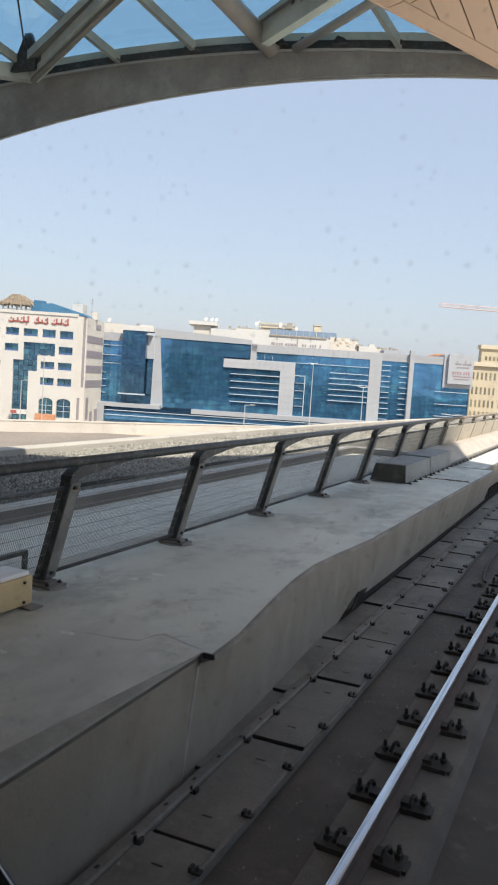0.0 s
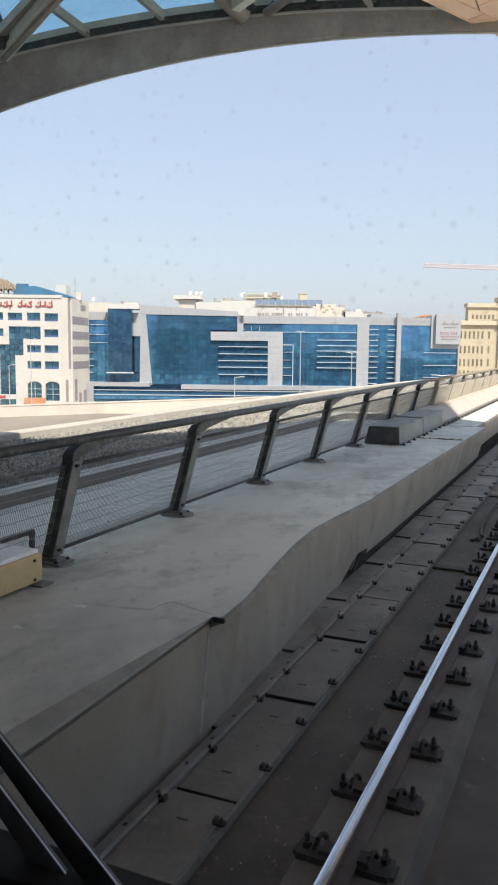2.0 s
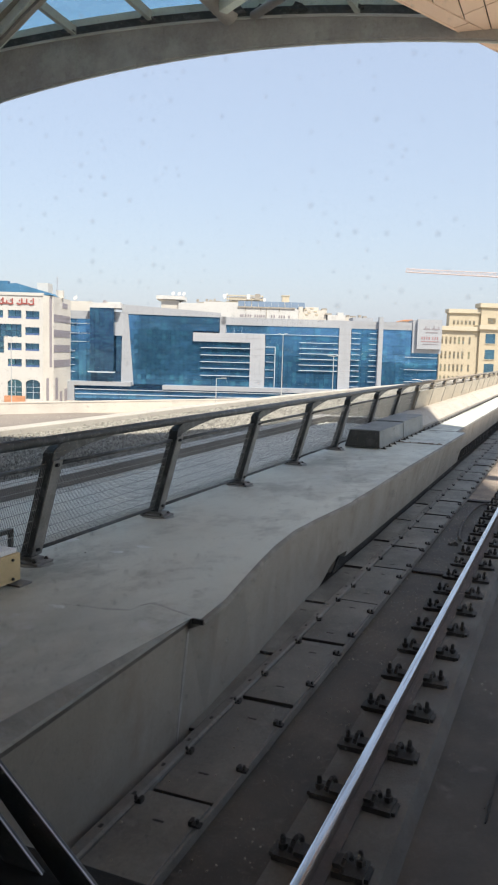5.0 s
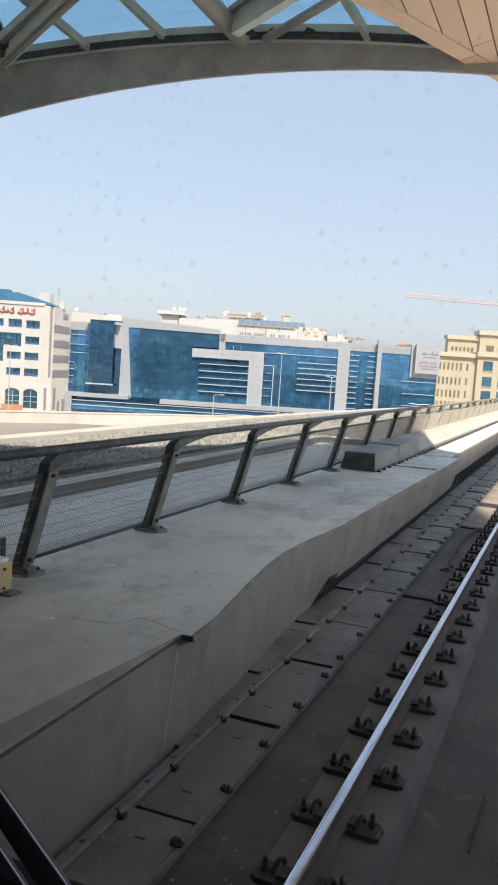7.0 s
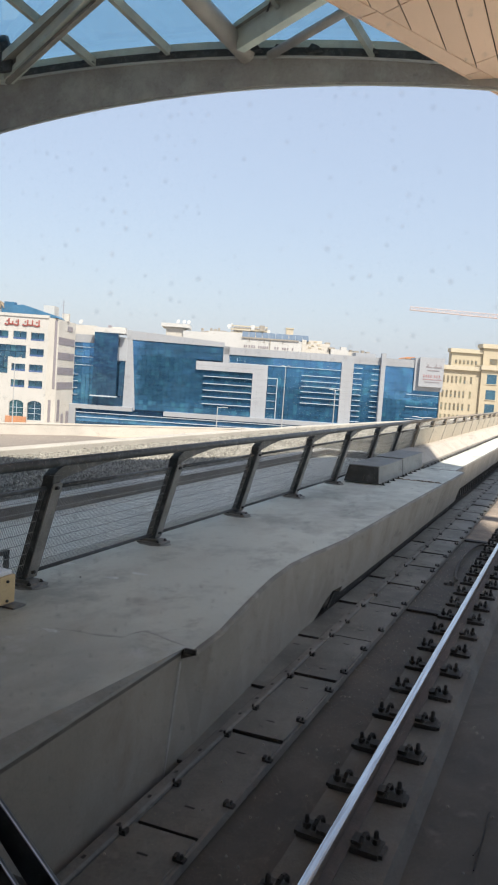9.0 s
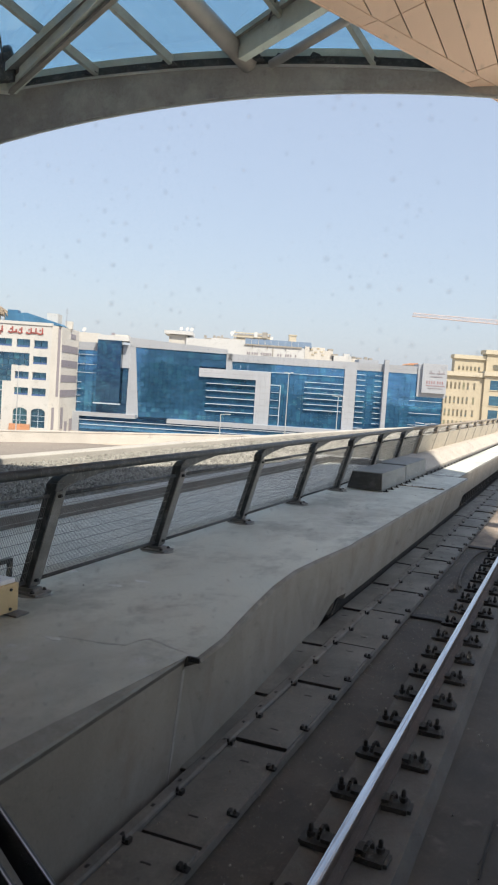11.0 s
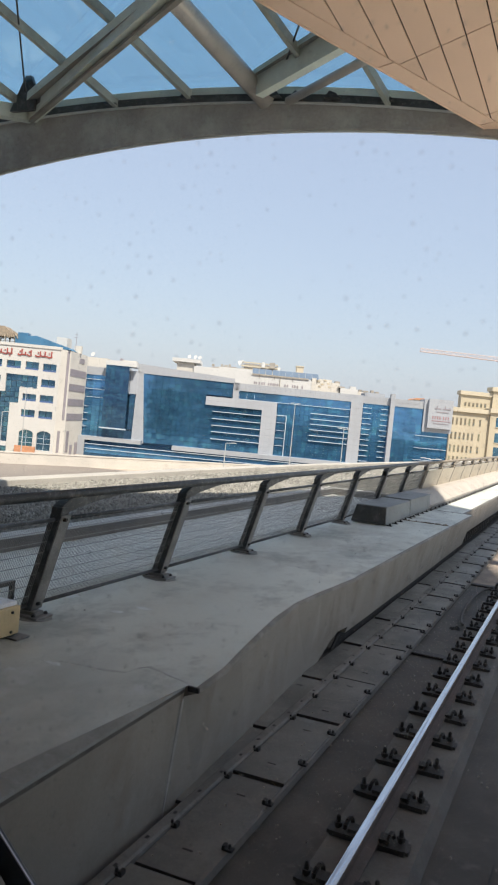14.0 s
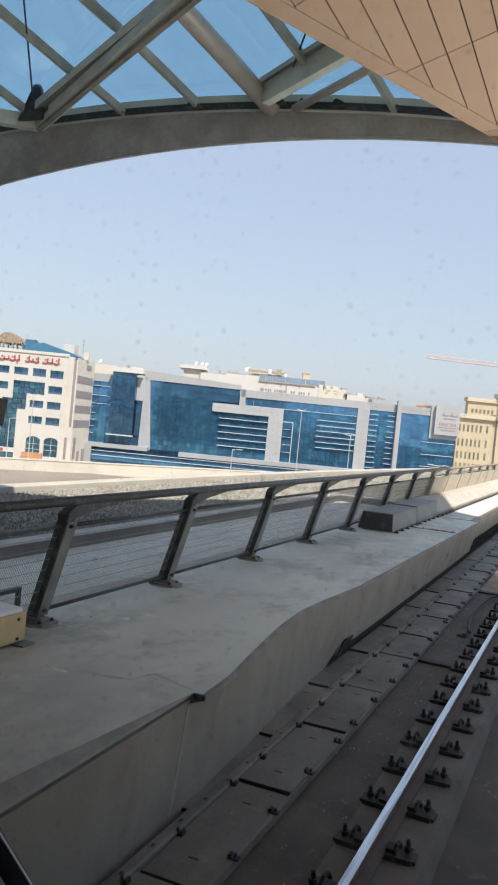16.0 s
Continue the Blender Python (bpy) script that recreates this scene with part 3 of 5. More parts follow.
prism(bm, [(-1.86, -0.965), (-1.832, -0.965), (-1.832, -0.905), (-1.836, -0.899), (-1.856, -0.899), (-1.86, -0.905)], -20, 90, "y")
channel = structure("trough_channel", bm, M_STRIP, "pale steel channel between the trough covers", "channel")
slot_bm = bmesh.new()
box(slot_bm, -0.011, 0.011, -0.018, 0.018, -0.0015, 0.0015)
slot_me = mesh_of("slot", slot_bm, M_CLIP)
for i in range(70):
    piece("slot", slot_me, channel, (-2.33, 2.0 + 0.37 * i, -0.8725))


def cover_mesh(w, length):
    bm = bmesh.new()
    box(bm, -w / 2, w / 2, -length / 2, length / 2, -0.03, 0.0)
    me = mesh_of("cover", bm, M_COVER, bevel=0.006)
    me.materials.append(M_CLIP)      # near-black ends put the joints' shade into the colour
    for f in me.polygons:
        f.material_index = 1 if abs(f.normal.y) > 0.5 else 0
    return me


def bracket_mesh():
    bm = bmesh.new()
    box(bm, -0.05, 0.05, -0.03, 0.03, 0, 0.02)
    rod(bm, (0.015, 0, 0.02), (0.015, 0, 0.055), 0.014, 6)
    box(bm, -0.05, -0.02, -0.03, 0.03, 0.02, 0.045)
    return mesh_of("bracket", bm, M_CLIP)


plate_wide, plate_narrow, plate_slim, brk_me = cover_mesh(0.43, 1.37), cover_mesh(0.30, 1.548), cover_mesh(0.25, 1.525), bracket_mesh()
lift_bm = bmesh.new()
box(lift_bm, -0.035, 0.035, -0.008, 0.008, -0.001, 0.001)
lift_me = mesh_of("lifting_slot", lift_bm, M_CLIP)


def cover(x, y, plate, brackets, slots, stretch=1.0):
    t = thing("trough_cover", "dark grey cable trough cover plate, dusty and worn", "trough cover", (x, y, -0.893 + rng.uniform(-0.006, 0.006)), group="trough covers")
    t.rotation_euler = (rng.uniform(-0.014, 0.014), rng.uniform(-0.02, 0.02), rng.uniform(-0.008, 0.008))
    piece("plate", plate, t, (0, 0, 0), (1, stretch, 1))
    for bx, by, turn in brackets:
        piece("bracket", brk_me, t, (bx, by + rng.uniform(-0.08, 0.08), -0.002), (0.72, 0.8, 0.75), (0, 0, turn))
    for sy in slots:
        piece("lifting_slot", lift_me, t, (0.0, sy, 0.001))


JOINTS = [1.15, 2.55, 3.97, 5.42, 6.87, 8.21, 9.75, 11.0, 12.33, 13.55, 14.95] + [14.95 + 1.37 * k for k in range(1, 20)]
for y0, y1 in zip(JOINTS, JOINTS[1:]):
    cover(-2.065, (y0 + y1) / 2, plate_wide, ((0.22, -0.36, 0), (0.22, 0.42, 0), (-0.215, -0.2, math.pi), (-0.215, 0.55, math.pi)), (-0.42, 0.42), (y1 - y0 - (0.052 if y1 < 9 else 0.09)) / 1.37)
for i in range(22):
    y = 5.57 + 1.61 * i
    cover(-2.535 if y < 8 else -2.51, y, plate_narrow if y < 8 else plate_slim, (), (0.5,))
# dark bars that draw the shadow of slab steps, and a looped cable further along
bm = bmesh.new()
box(bm, -1.82, -1.38, 9.98, 10.14, DECK + 0.02, -0.945)
box(bm, -1.82, -1.38, 15.55, 15.72, DECK + 0.02, -0.945)
tagged(new("cross_trough", mesh_of("cross_trough", bm, M_CLIP, 0.01)), "dark bar standing for a shadowed step across the slab", "cable duct")
cu = bpy.data.curves.new("loose_cable", "CURVE")
cu.dimensions, cu.bevel_depth, cu.bevel_resolution = "3D", 0.024, 3
sp = cu.splines.new("POLY")
sp.points.add(23)
for i, pt in enumerate(sp.points):
    a = math.pi * (0.08 + 1.0 * i / 23)
    pt.co = (-1.42 - 0.17 * math.sin(a), 13.6 - 1.7 * math.cos(a), -0.945 + 0.04 * math.sin(a), 1)
cu.materials.append(M_SLAB)
tagged(new("loose_cable", cu), "grey hose lying in a loop beside the rail", "cable")
# pale chips and grit on the slab and covers
bm = bmesh.new()
for i in range(300):
    x, y = rng.choice((rng.uniform(-2.3, -1.4), rng.uniform(-0.68, -0.05), rng.uniform(-1.85, -1.4))), rng.uniform(2.8, 16)
    z = -0.885 if x < -1.86 else -0.975
    r_ = rng.uniform(0.003, 0.009)
    rod(bm, (x, y, z), (x + rng.uniform(-0.01, 0.01), y, z + r_ * 1.3), r_, 5, r_ * 0.5)
tagged(new("grit", mesh_of("grit", bm, M_LEDGE)), "pale chips and grit scattered over the track slab", "debris", kind="stuff")
bm = bmesh.new()
rod(bm, (-0.32, 4.62, -0.972), (-0.30, 5.35, -0.965), 0.006, 6)
rod(bm, (-0.305, 4.98, -0.97), (-0.34, 4.75, -0.955), 0.005, 6)
tagged(new("steel_rod", mesh_of("steel_rod", bm, M_CLIP)), "thin dark steel rod lying on the slab", "rod")

bm = bmesh.new()
r6 = random.Random(23)
for i in range(11):
    x, y = r6.uniform(-4.0, -2.7), r6.uniform(4.8, 15.5)
    r_ = r6.uniform(0.004, 0.010)
    rod(bm, (x, y, -0.001), (x + r6.uniform(-0.01, 0.01), y + 0.004, r_), r_, 6, r_ * 0.5)
tagged(new("pebbles", mesh_of("pebbles", bm, M_CLIP)), "small dark pebbles scattered on the walkway", "debris", kind="stuff")
bm = bmesh.new()
for i in range(9):
    x, y = -1.54 + r6.uniform(-0.06, 0.06), 11.8 + r6.uniform(-0.09, 0.09)
    rod(bm, (x, y, -0.981), (x, y + 0.01, -0.95), 0.035, 6, 0.015)
tagged(new("ballast_lump", mesh_of("ballast_lump", bm, M_CLIP)), "small dark heap of grease and grit on the slab", "debris")

# ---- railing ----
POST_X, POST_Y, STEP, LEAN, TOP = -4.22, 5.23, 2.31, 0.27, 1.075


def post_y(i):
    """The bay after the post beside the cabinet is shorter than the rest."""
    return POST_Y + STEP * i - (0.13 if i > 0 else 0.0)


RAIL_X = POST_X + LEAN * TOP


def railing_post(y, paint, plate, words):
    """Leaning blade with a lighter sheet for its lit side, a foot plate with bolts, and an elbow that runs into the
    handrail.
    """
    t = thing("railing_post", words, "railing post", (POST_X, y, 0), group="railing posts")
    bm = bmesh.new()
    secs = []
    for i in range(5):
        h = 0.05 + 0.92 * i / 4
        c, w = LEAN * h, 0.058 - 0.008 * i / 4
        secs.append([(c - w, -0.05, h), (c + w, -0.05, h), (c + w, 0.06, h), (c - w, 0.06, h)])
    loft(bm, secs)
    part("stem", bm, paint, t, bevel=0.006)
    # Added sheet: the post's lit side put into a lighter colour.
    bm = bmesh.new()
    loft(bm, [[(LEAN * h + 0.052, -0.044, h), (LEAN * h + 0.064, -0.044, h), (LEAN * h + 0.064, 0.085, h), (LEAN * h + 0.052, 0.085, h)] for h in (0.07, 0.90)])
    part("side_plate", bm, plate, t, "lighter sheet over the lit side of the post")
    bm = bmesh.new()
    secs = []
    for i in range(15):
        a = i / 14
        along_rail = -0.05 + 1.10 * a ** 1.5
        hi = 0.955 + 0.105 * math.sin(min(1, a * 2.6) * math.pi / 2)
        lo = 0.87 + 0.18 * min(1, a * 1.03) ** 0.72
        hi = max(hi, lo + 0.012)
        c, w = LEAN * (lo + hi) / 2, 0.05 - 0.02 * a
        secs.append([(c - w, along_rail, lo), (c + w, along_rail, lo), (c + w, along_rail, hi), (c - w, along_rail, hi)])
    loft(bm, secs)
    part("elbow", bm, paint, t, bevel=0.006)
    bm0 = bmesh.new()
    rod(bm0, (0, 0, 0), (0.03, 0, 0.008), 0.016, 6)
    me = mesh_of("rail_bolt", bm0, M_CLIP)
    for h in (0.12, 0.86):
        piece("rail_bolt", me, t, (LEAN * h + 0.064, 0, h))
    bm = bmesh.new()
    r5 = random.Random(17)
    ring = [(0.04 + (0.19 + r5.uniform(-0.025, 0.025)) * math.cos(a), (0.15 + r5.uniform(-0.02, 0.03)) * math.sin(a)) for a in (2 * math.pi * i / 14 for i in range(14))]
    loft(bm, [[(a, b, -0.002) for a, b in ring], [(0.04 + (a - 0.04) * 0.93, b * 0.93, 0.008) for a, b in ring], [(0.04 + (a - 0.04) * 0.8, b * 0.8, 0.012) for a, b in ring]])
    part("mortar_pad", bm, M_CHAMFER, t, "rough brown-grey mortar pad")
    bm = bmesh.new()
    box(bm, -0.11, 0.19, -0.11, 0.11, 0.008, 0.03)
    box(bm, -0.07, 0.13, -0.06, 0.06, 0.024, 0.06)
    part("foot_plate", bm, M_PLATE, t, "dusty grey foot plate", bevel=0.004)
    bm0 = bmesh.new()
    rod(bm0, (0, 0, 0.02), (0, 0, 0.042), 0.02, 6)
    rod(bm0, (0, 0, 0.042), (0, 0, 0.052), 0.011, 6)
    me = mesh_of("bolt", bm0, M_CLIP)
    for bx, by in ((0.135, -0.08), (0.135, 0.08), (-0.075, -0.08), (-0.075, 0.08)):
        piece("bolt", me, t, (bx, by, 0))
    return t


post = railing_post(post_y(0), M_DARK, M_PLATE, "dark bronze leaning steel railing post on a bolted foot plate")
for i in (-3, -2, -1, 1, 2, 3, 4, 5, 6):
    copy_thing(post, Matrix.Translation((POST_X, post_y(i), 0)))
# Far posts and rail: the bronze again, with the sun put into its colour.
sunlit_post = railing_post(post_y(7), M_SUNLIT_BRONZE, M_PANEL, "sunlit-tan leaning steel railing post on a bolted foot plate")
for i in range(8, 22):
    copy_thing(sunlit_post, Matrix.Translation((POST_X, post_y(i), 0)))
R0, RM, R1 = POST_Y - 4 * STEP, post_y(6) + 0.9, post_y(22)
for y0, y1, paint, words in ((R0, RM, M_DARK, "long dark bronze tubular handrail on leaning posts"), (RM, R1, M_SUNLIT_BRONZE, "sunlit-tan tubular handrail running on along the walkway")):
    bm = bmesh.new()
    rod(bm, (RAIL_X, y0, TOP), (RAIL_X, y1, TOP), 0.04, 14)
    tagged(new("handrail", mesh_of("handrail", bm, paint, 0, True)), words, "handrail", "handrails")


def infill(first, run):
    """Frame and welded wire of one railing bay."""
    t = thing("mesh_panel", "fine grey welded wire mesh panel in a dark frame", "railing panel", (POST_X, first, 0), group="railing panels")
    for z, r, n in ((0.10, 0.018, "bottom_rail"), (0.86, 0.018, "mid_rail")):
        bm = bmesh.new()
        rod(bm, (LEAN * z, 0, z), (LEAN * z, run, z), r, 8)
        part(n, bm, M_DARK, t, smooth=True)
    bm = bmesh.new()
    bar(bm, (0, 0.03, 0), (0, run - 0.03, 0), 0.0035, 0.0055)
    me = mesh_of("crosswire", bm, M_WIRE)
    for k in range(7):
        z = 0.19 + 0.096 * k
        piece("crosswire", me, t, (LEAN * z, 0, z))
    bm = bmesh.new()
    n = round(run * 44.5)
    for k in range(n):
        y = 0.03 + (run - 0.06) * k / (n - 1)
        bar(bm, (LEAN * 0.1, y, 0.1), (LEAN * 0.86, y, 0.86), 0.0027, 0.0027, (0, 1, 0))
    ob = part("wire_mesh", bm, M_WIRE, t)
    ob["kind"] = "stuff"
    return t


infill(post_y(0), post_y(1) - post_y(0))
bay = infill(post_y(1), STEP)
for i in (-3, -2, -1, 2, 3, 4, 5, 6):
    copy_thing(bay, Matrix.Translation((POST_X, post_y(i), 0)))


def sheet_bay():
    t = thing("sheet_panel", "solid sand-coloured sheet standing for sunlit mesh between railing posts", "railing panel", (POST_X, post_y(7), 0), group="railing sheet panels")
    # Solid plate; its beige stands in for wire mesh in full sun.
    bm = bmesh.new()
    loft(bm, [[(LEAN * z + 0.072, y, z) for y, z in ((0.03, 0.08), (STEP - 0.03, 0.08), (STEP - 0.03, 0.86), (0.03, 0.86))],
              [(LEAN * z + 0.078, y, z) for y, z in ((0.03, 0.08), (STEP - 0.03, 0.08), (STEP - 0.03, 0.86), (0.03, 0.86))]])
    part("sheet", bm, M_PANEL, t)
    bm = bmesh.new()
    bar(bm, (LEAN * 0.08 + 0.082, 0.0, 0.08), (LEAN * 0.87 + 0.082, 0.0, 0.87), 0.05, 0.012, (1, 0, 0))
    part("batten", bm, M_PLATE, t, "narrow brown-grey batten")
    for z, n in ((0.07, "bottom_rail"), (0.90, "mid_rail")):
        bm = bmesh.new()
        rod(bm, (LEAN * z, 0, z), (LEAN * z, STEP, z), 0.018, 8)
        part(n, bm, M_SUNLIT_BRONZE, t, smooth=True)
    return t


bay2 = sheet_bay()
for i in range(8, 21):
    copy_thing(bay2, Matrix.Translation((POST_X, post_y(i), 0)))

# ---- things on the walkway ----
def cable_box(y0, y1, h):
    """Folded sheet cover with a darker end plate set into it, a seam along the top and anchors at its foot."""
    t = thing("cable_box", "grey painted trapezoid cable box bolted to the walkway", "cable box", (-3.79, (y0 + y1) / 2, 0), group="cable boxes")
    L = (y1 - y0) / 2
    bm = bmesh.new()
    loft(bm, [[(-0.36, y, 0.02), (0.35, y, 0.02), (0.33, y, h), (-0.27, y, h)] for y in (-L + 0.012, L - 0.012)])
    part("body", bm, M_BOX, t, bevel=0.008)
    # A plate of its own, its paint darkened further for that end's shade.
    for y in (-L, L):
        bm = bmesh.new()
        loft(bm, [[(-0.345, y + d, 0.03), (0.338, y + d, 0.03), (0.319, y + d, h - 0.012), (-0.260, y + d, h - 0.012)] for d in (-0.006, 0.020)])
        part("end_plate", bm, M_ENDPLATE, t, "dark grey end plate")
    bm = bmesh.new()
    box(bm, -0.28, 0.345, -L + 0.005, L - 0.005, h - 0.004, h + 0.006)
    part("lid", bm, M_BOX, t, bevel=0.003)
    bm0 = bmesh.new()
    box(bm0, -0.05, 0.05, -0.035, 0.035, 0, 0.014)
    rod(bm0, (0.01, 0, 0.014), (0.01, 0, 0.05), 0.014, 6)
    rod(bm0, (0.01, 0, 0.014), (0.01, 0, 0.028), 0.026, 6)
    me = mesh_of("anchor", bm0, M_CLIP)
    for k in range(5):
        piece("anchor", me, t, (0.395, -L + 0.12 + k * (2 * L - 0.3) / 4, 0))
    return t


cable_box(14.88, 17.08, 0.36)
cable_box(17.12, 19.45, 0.38)


def ledge(y0):
    t = thing("precast_ledge", "pale precast concrete ledge unit with a sloping top", "ledge", (-3.85, y0, 0), group="ledge units")
    bm = bmesh.new()
    loft(bm, [[(-0.42, y, 0), (0.40, y, 0), (0.40, y, 0.10), (0.12, y, 0.32), (0.02, y, 0.36), (-0.30, y, 0.36), (-0.42, y, 0.30)] for y in (0.0, 2.19)])
    part("unit", bm, M_LEDGE, t, bevel=0.012)
    return t


first = ledge(19.5)
for i in range(1, 24):
    copy_thing(first, Matrix.Translation((-3.85, 19.5 + 2.2 * i, 0)))

strip = thing("edge_strip", "dark steel angle with bolts along the foot of the ledge", "edge strip", (-3.42, 19.5, 0))
bm = bmesh.new()
prism(bm, [(0.0, -0.002), (0.075, -0.002), (0.075, 0.012), (0.014, 0.014), (0.014, 0.07), (0.0, 0.07)], 0.0, 50.0, "y")
part("angle", bm, M_STRIP, strip)
bm0 = bmesh.new()
box(bm0, -0.02, 0.06, -0.05, 0.05, 0.0, 0.012)
rod(bm0, (0.02, 0, 0.01), (0.02, 0, 0.05), 0.02, 6)
me = mesh_of("bolt", bm0, M_CLIP)
for k in range(48):
    piece("bolt", me, strip, (0.04, 0.3 + 0.55 * k, 0.01))

cab = thing("floor_cabinet", "low beige steel cabinet with a white lid on the walkway", "cabinet", (-4.2, 4.0, 0))
bm = bmesh.new()
box(bm, -0.32, 0.32, -0.75, 0.72, 0.03, 0.25)
part("body", bm, M_BEIGE, cab, bevel=0.008)
bm = bmesh.new()
box(bm, -0.325, 0.30, -0.76, 0.70, 0.25, 0.285)
part("lid", bm, M_WHITE, cab, "white weathered lid", bevel=0.008)
bm = bmesh.new()
box(bm, 0.22, 0.39, 0.62, 0.77, 0, 0.015)
part("foot_plate", bm, M_PLATE, cab, bevel=0.003)
bm0 = bmesh.new()
rod(bm0, (0, 0, 0), (0.012, 0, 0), 0.012, 6)
me = mesh_of("screw", bm0, M_CLIP)
for y, z in ((0.62, 0.06), (0.62, 0.21), (0.1, 0.06), (0.1, 0.21), (-0.4, 0.06)):
    piece("screw", me, cab, (0.322, y, z))
bm0 = bmesh.new()
rod(bm0, (0, 0, 0), (0, 0, 0.03), 0.016, 6)
piece("lid_bolt", mesh_of("lid_bolt", bm0, M_CLIP), cab, (0.2, 0.1, 0.285))

gate = thing("gate_frame", "dark square steel frame standing behind the cabinet", "frame", (-4.38, 4.1, 0))
for n, p, q in (("top_bar", (0, -0.9, 0.26), (0, 1.13, 0.26)), ("upright", (0, 1.11, 0.0), (0, 1.11, 0.26)), ("upright", (0, -0.88, 0.0), (0, -0.88, 0.26))):
    bm = bmesh.new()
    bar(bm, p, q, 0.035, 0.035, (1, 0, 0))
    part(n, bm, M_DARK, gate)

# ---- station roof: arch, glazed bay, soffit ----
def arch_lo(x):
    return 7.130 - 0.1801 * x - 0.01614 * x * x


def arch_up(x):
    return 7.500 - 0.1976 * x - 0.01265 * x * x


def arch_y(x):
    return 15.2 + 0.1 * x


bm = bmesh.new()
secs = []
for i in range(64):
    x = -29.0 + 46.0 * i / 63
    y, lo, up = arch_y(x), arch_lo(x), max(arch_up(x), arch_lo(x) + 0.35)
    secs.append([(x, y, lo + 0.03), (x, y + 0.04, lo), (x, y + 0.5, lo + 0.2), (x, y + 0.55, lo + 0.35), (x, y + 0.35, up), (x, y, up)])
loft(bm, secs)
arch = thing("roof_arch", "grey steel box-girder arch spanning the tracks", "roof arch")
part("girder", bm, M_ARCH, arch, smooth=False)
# The sun on the drip edge is put into its pale colour.
bm = bmesh.new()
loft(bm, [[(x, arch_y(x) + 0.02, arch_lo(x) - 0.025), (x, arch_y(x) + 0.08, arch_lo(x) - 0.02), (x, arch_y(x) + 0.08, arch_lo(x) + 0.01), (x, arch_y(x) + 0.02, arch_lo(x) + 0.0)] for x in (-29 + 46 * i / 63 for i in range(64))])
part("drip_edge", bm, M_KERB, arch, "pale sunlit drip edge")
for x in (-10.0, -6.2):
    bm = bmesh.new()
    bar(bm, (x, arch_y(x), arch_lo(x) + 0.03), (x, arch_y(x), arch_up(x)), 0.014, 0.008, (0, 1, 0))
    part("weld_seam", bm, M_MEMBER, arch)
for x0, x1, zt in ((-30.5, -27.5, -0.9), (16.0, 18.0, -0.9)):
    bm = bmesh.new()
    box(bm, x0, x1, 11.5, 18.0, STREET, 0.4)
    tagged(new("arch_footing", mesh_of("arch_footing", bm, M_WALL, 0.05)), "concrete footing block at the arch's foot", "footing")


def roof_z(x, y):
    return arch_up(x) + 0.12 + 0.25 * (arch_y(x) - y)


glazing = thing("glazed_roof", "blue-tinted glass roof on pale steel members", "glass roof")


def on_roof(x, y, dz=0.0):
    return Vector((x, y, roof_z(x, y) + dz))


def member(name, a, b, w, h, mat, label="", reach=1.0, dz=0.0, round_=False):
    """A roof member from plan point a to plan point b, drawn on past b."""
    b = (a[0] + (b[0] - a[0]) * reach, a[1] + (b[1] - a[1]) * reach)
    bm = bmesh.new()
    p, q = on_roof(*a, dz), on_roof(*b, dz)
    if round_:
        rod(bm, p, q, w / 2, 16)
    else:
        bar(bm, p, q, w, h)
    ob = part(name, bm, mat, glazing, label, smooth=round_)
    # Underside takes a darker copy: its shade is put into the colour.
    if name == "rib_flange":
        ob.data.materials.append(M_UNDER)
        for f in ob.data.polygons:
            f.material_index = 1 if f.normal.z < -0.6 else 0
    return ob


member("main_rib", (-12.0, 13.84), (-7.95, 11.65), 0.24, 0.24, M_FRAME, "pale green-grey box rib", 2.3, -0.22)
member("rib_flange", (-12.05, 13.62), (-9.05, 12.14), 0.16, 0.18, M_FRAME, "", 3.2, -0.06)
# Dark bar stands in for the shade between rib and flange.
member("rib_shadow_gap", (-12.02, 13.74), (-8.5, 11.98), 0.09, 0.14, M_GROOVE, "", 2.6, -0.17)
member("rib_edge", (-11.95, 13.77), (-7.58, 11.51), 0.10, 0.08, M_UNDER, "", 2.2, -0.38)
member("tube_brace", (-6.68, 14.52), (-7.33, 11.88), 0.37, 0, M_TUBE, "round grey steel tube", 2.6, -0.14, True)
for a, b, reach in (((-10.40, 12.82), (-10.7, 11.45), 2.6), ((-10.0, 14.2), (-10.24, 13.13), 1.0), ((-8.27, 14.2), (-8.72, 12.25), 1.0),
                    ((-8.8, 12.05), (-8.94, 11.59), 6), ((-12.05, 13.8), (-12.22, 12.95), 3), ((-5.54, 13.6), (-5.83, 12.22), 2.6), ((-4.19, 14.8), (-4.42, 13.6), 3),
                    ((-13.9, 13.8), (-14.3, 12.0), 3), ((-6.75, 11.2), (-7.1, 9.4), 2)):
    member("purlin", a, b, 0.10, 0.17, M_MEMBER, "", reach, -0.10)
member("cross_rib", (-6.62, 14.02), (-4.99, 13.08), 0.18, 0.46, M_FRAME, "pale box rib", 2.5, -0.17)
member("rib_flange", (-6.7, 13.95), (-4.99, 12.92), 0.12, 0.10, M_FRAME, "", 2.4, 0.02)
member("tube_brace", (-6.2, 14.52), (-4.48, 13.52), 0.17, 0, M_TUBE, "short grey tube", 1.8, -0.18, True)
member("main_rib", (-12.0, 13.8), (-14.5, 12.0), 0.24, 0.30, M_FRAME, "pale green-grey box rib", 2.0, -0.22)
bm = bmesh.new()
xs = [-24 + 22.5 * i / 45 for i in range(46)]
loft(bm, [[(x, arch_y(x) - 0.04, arch_up(x) + 0.095), (x, arch_y(x) + 0.2, arch_up(x) + 0.06), (x, arch_y(x) + 0.2, arch_up(x) + 0.27), (x, arch_y(x) - 0.04, arch_up(x) + 0.255)] for x in xs])
bm2 = bmesh.new()
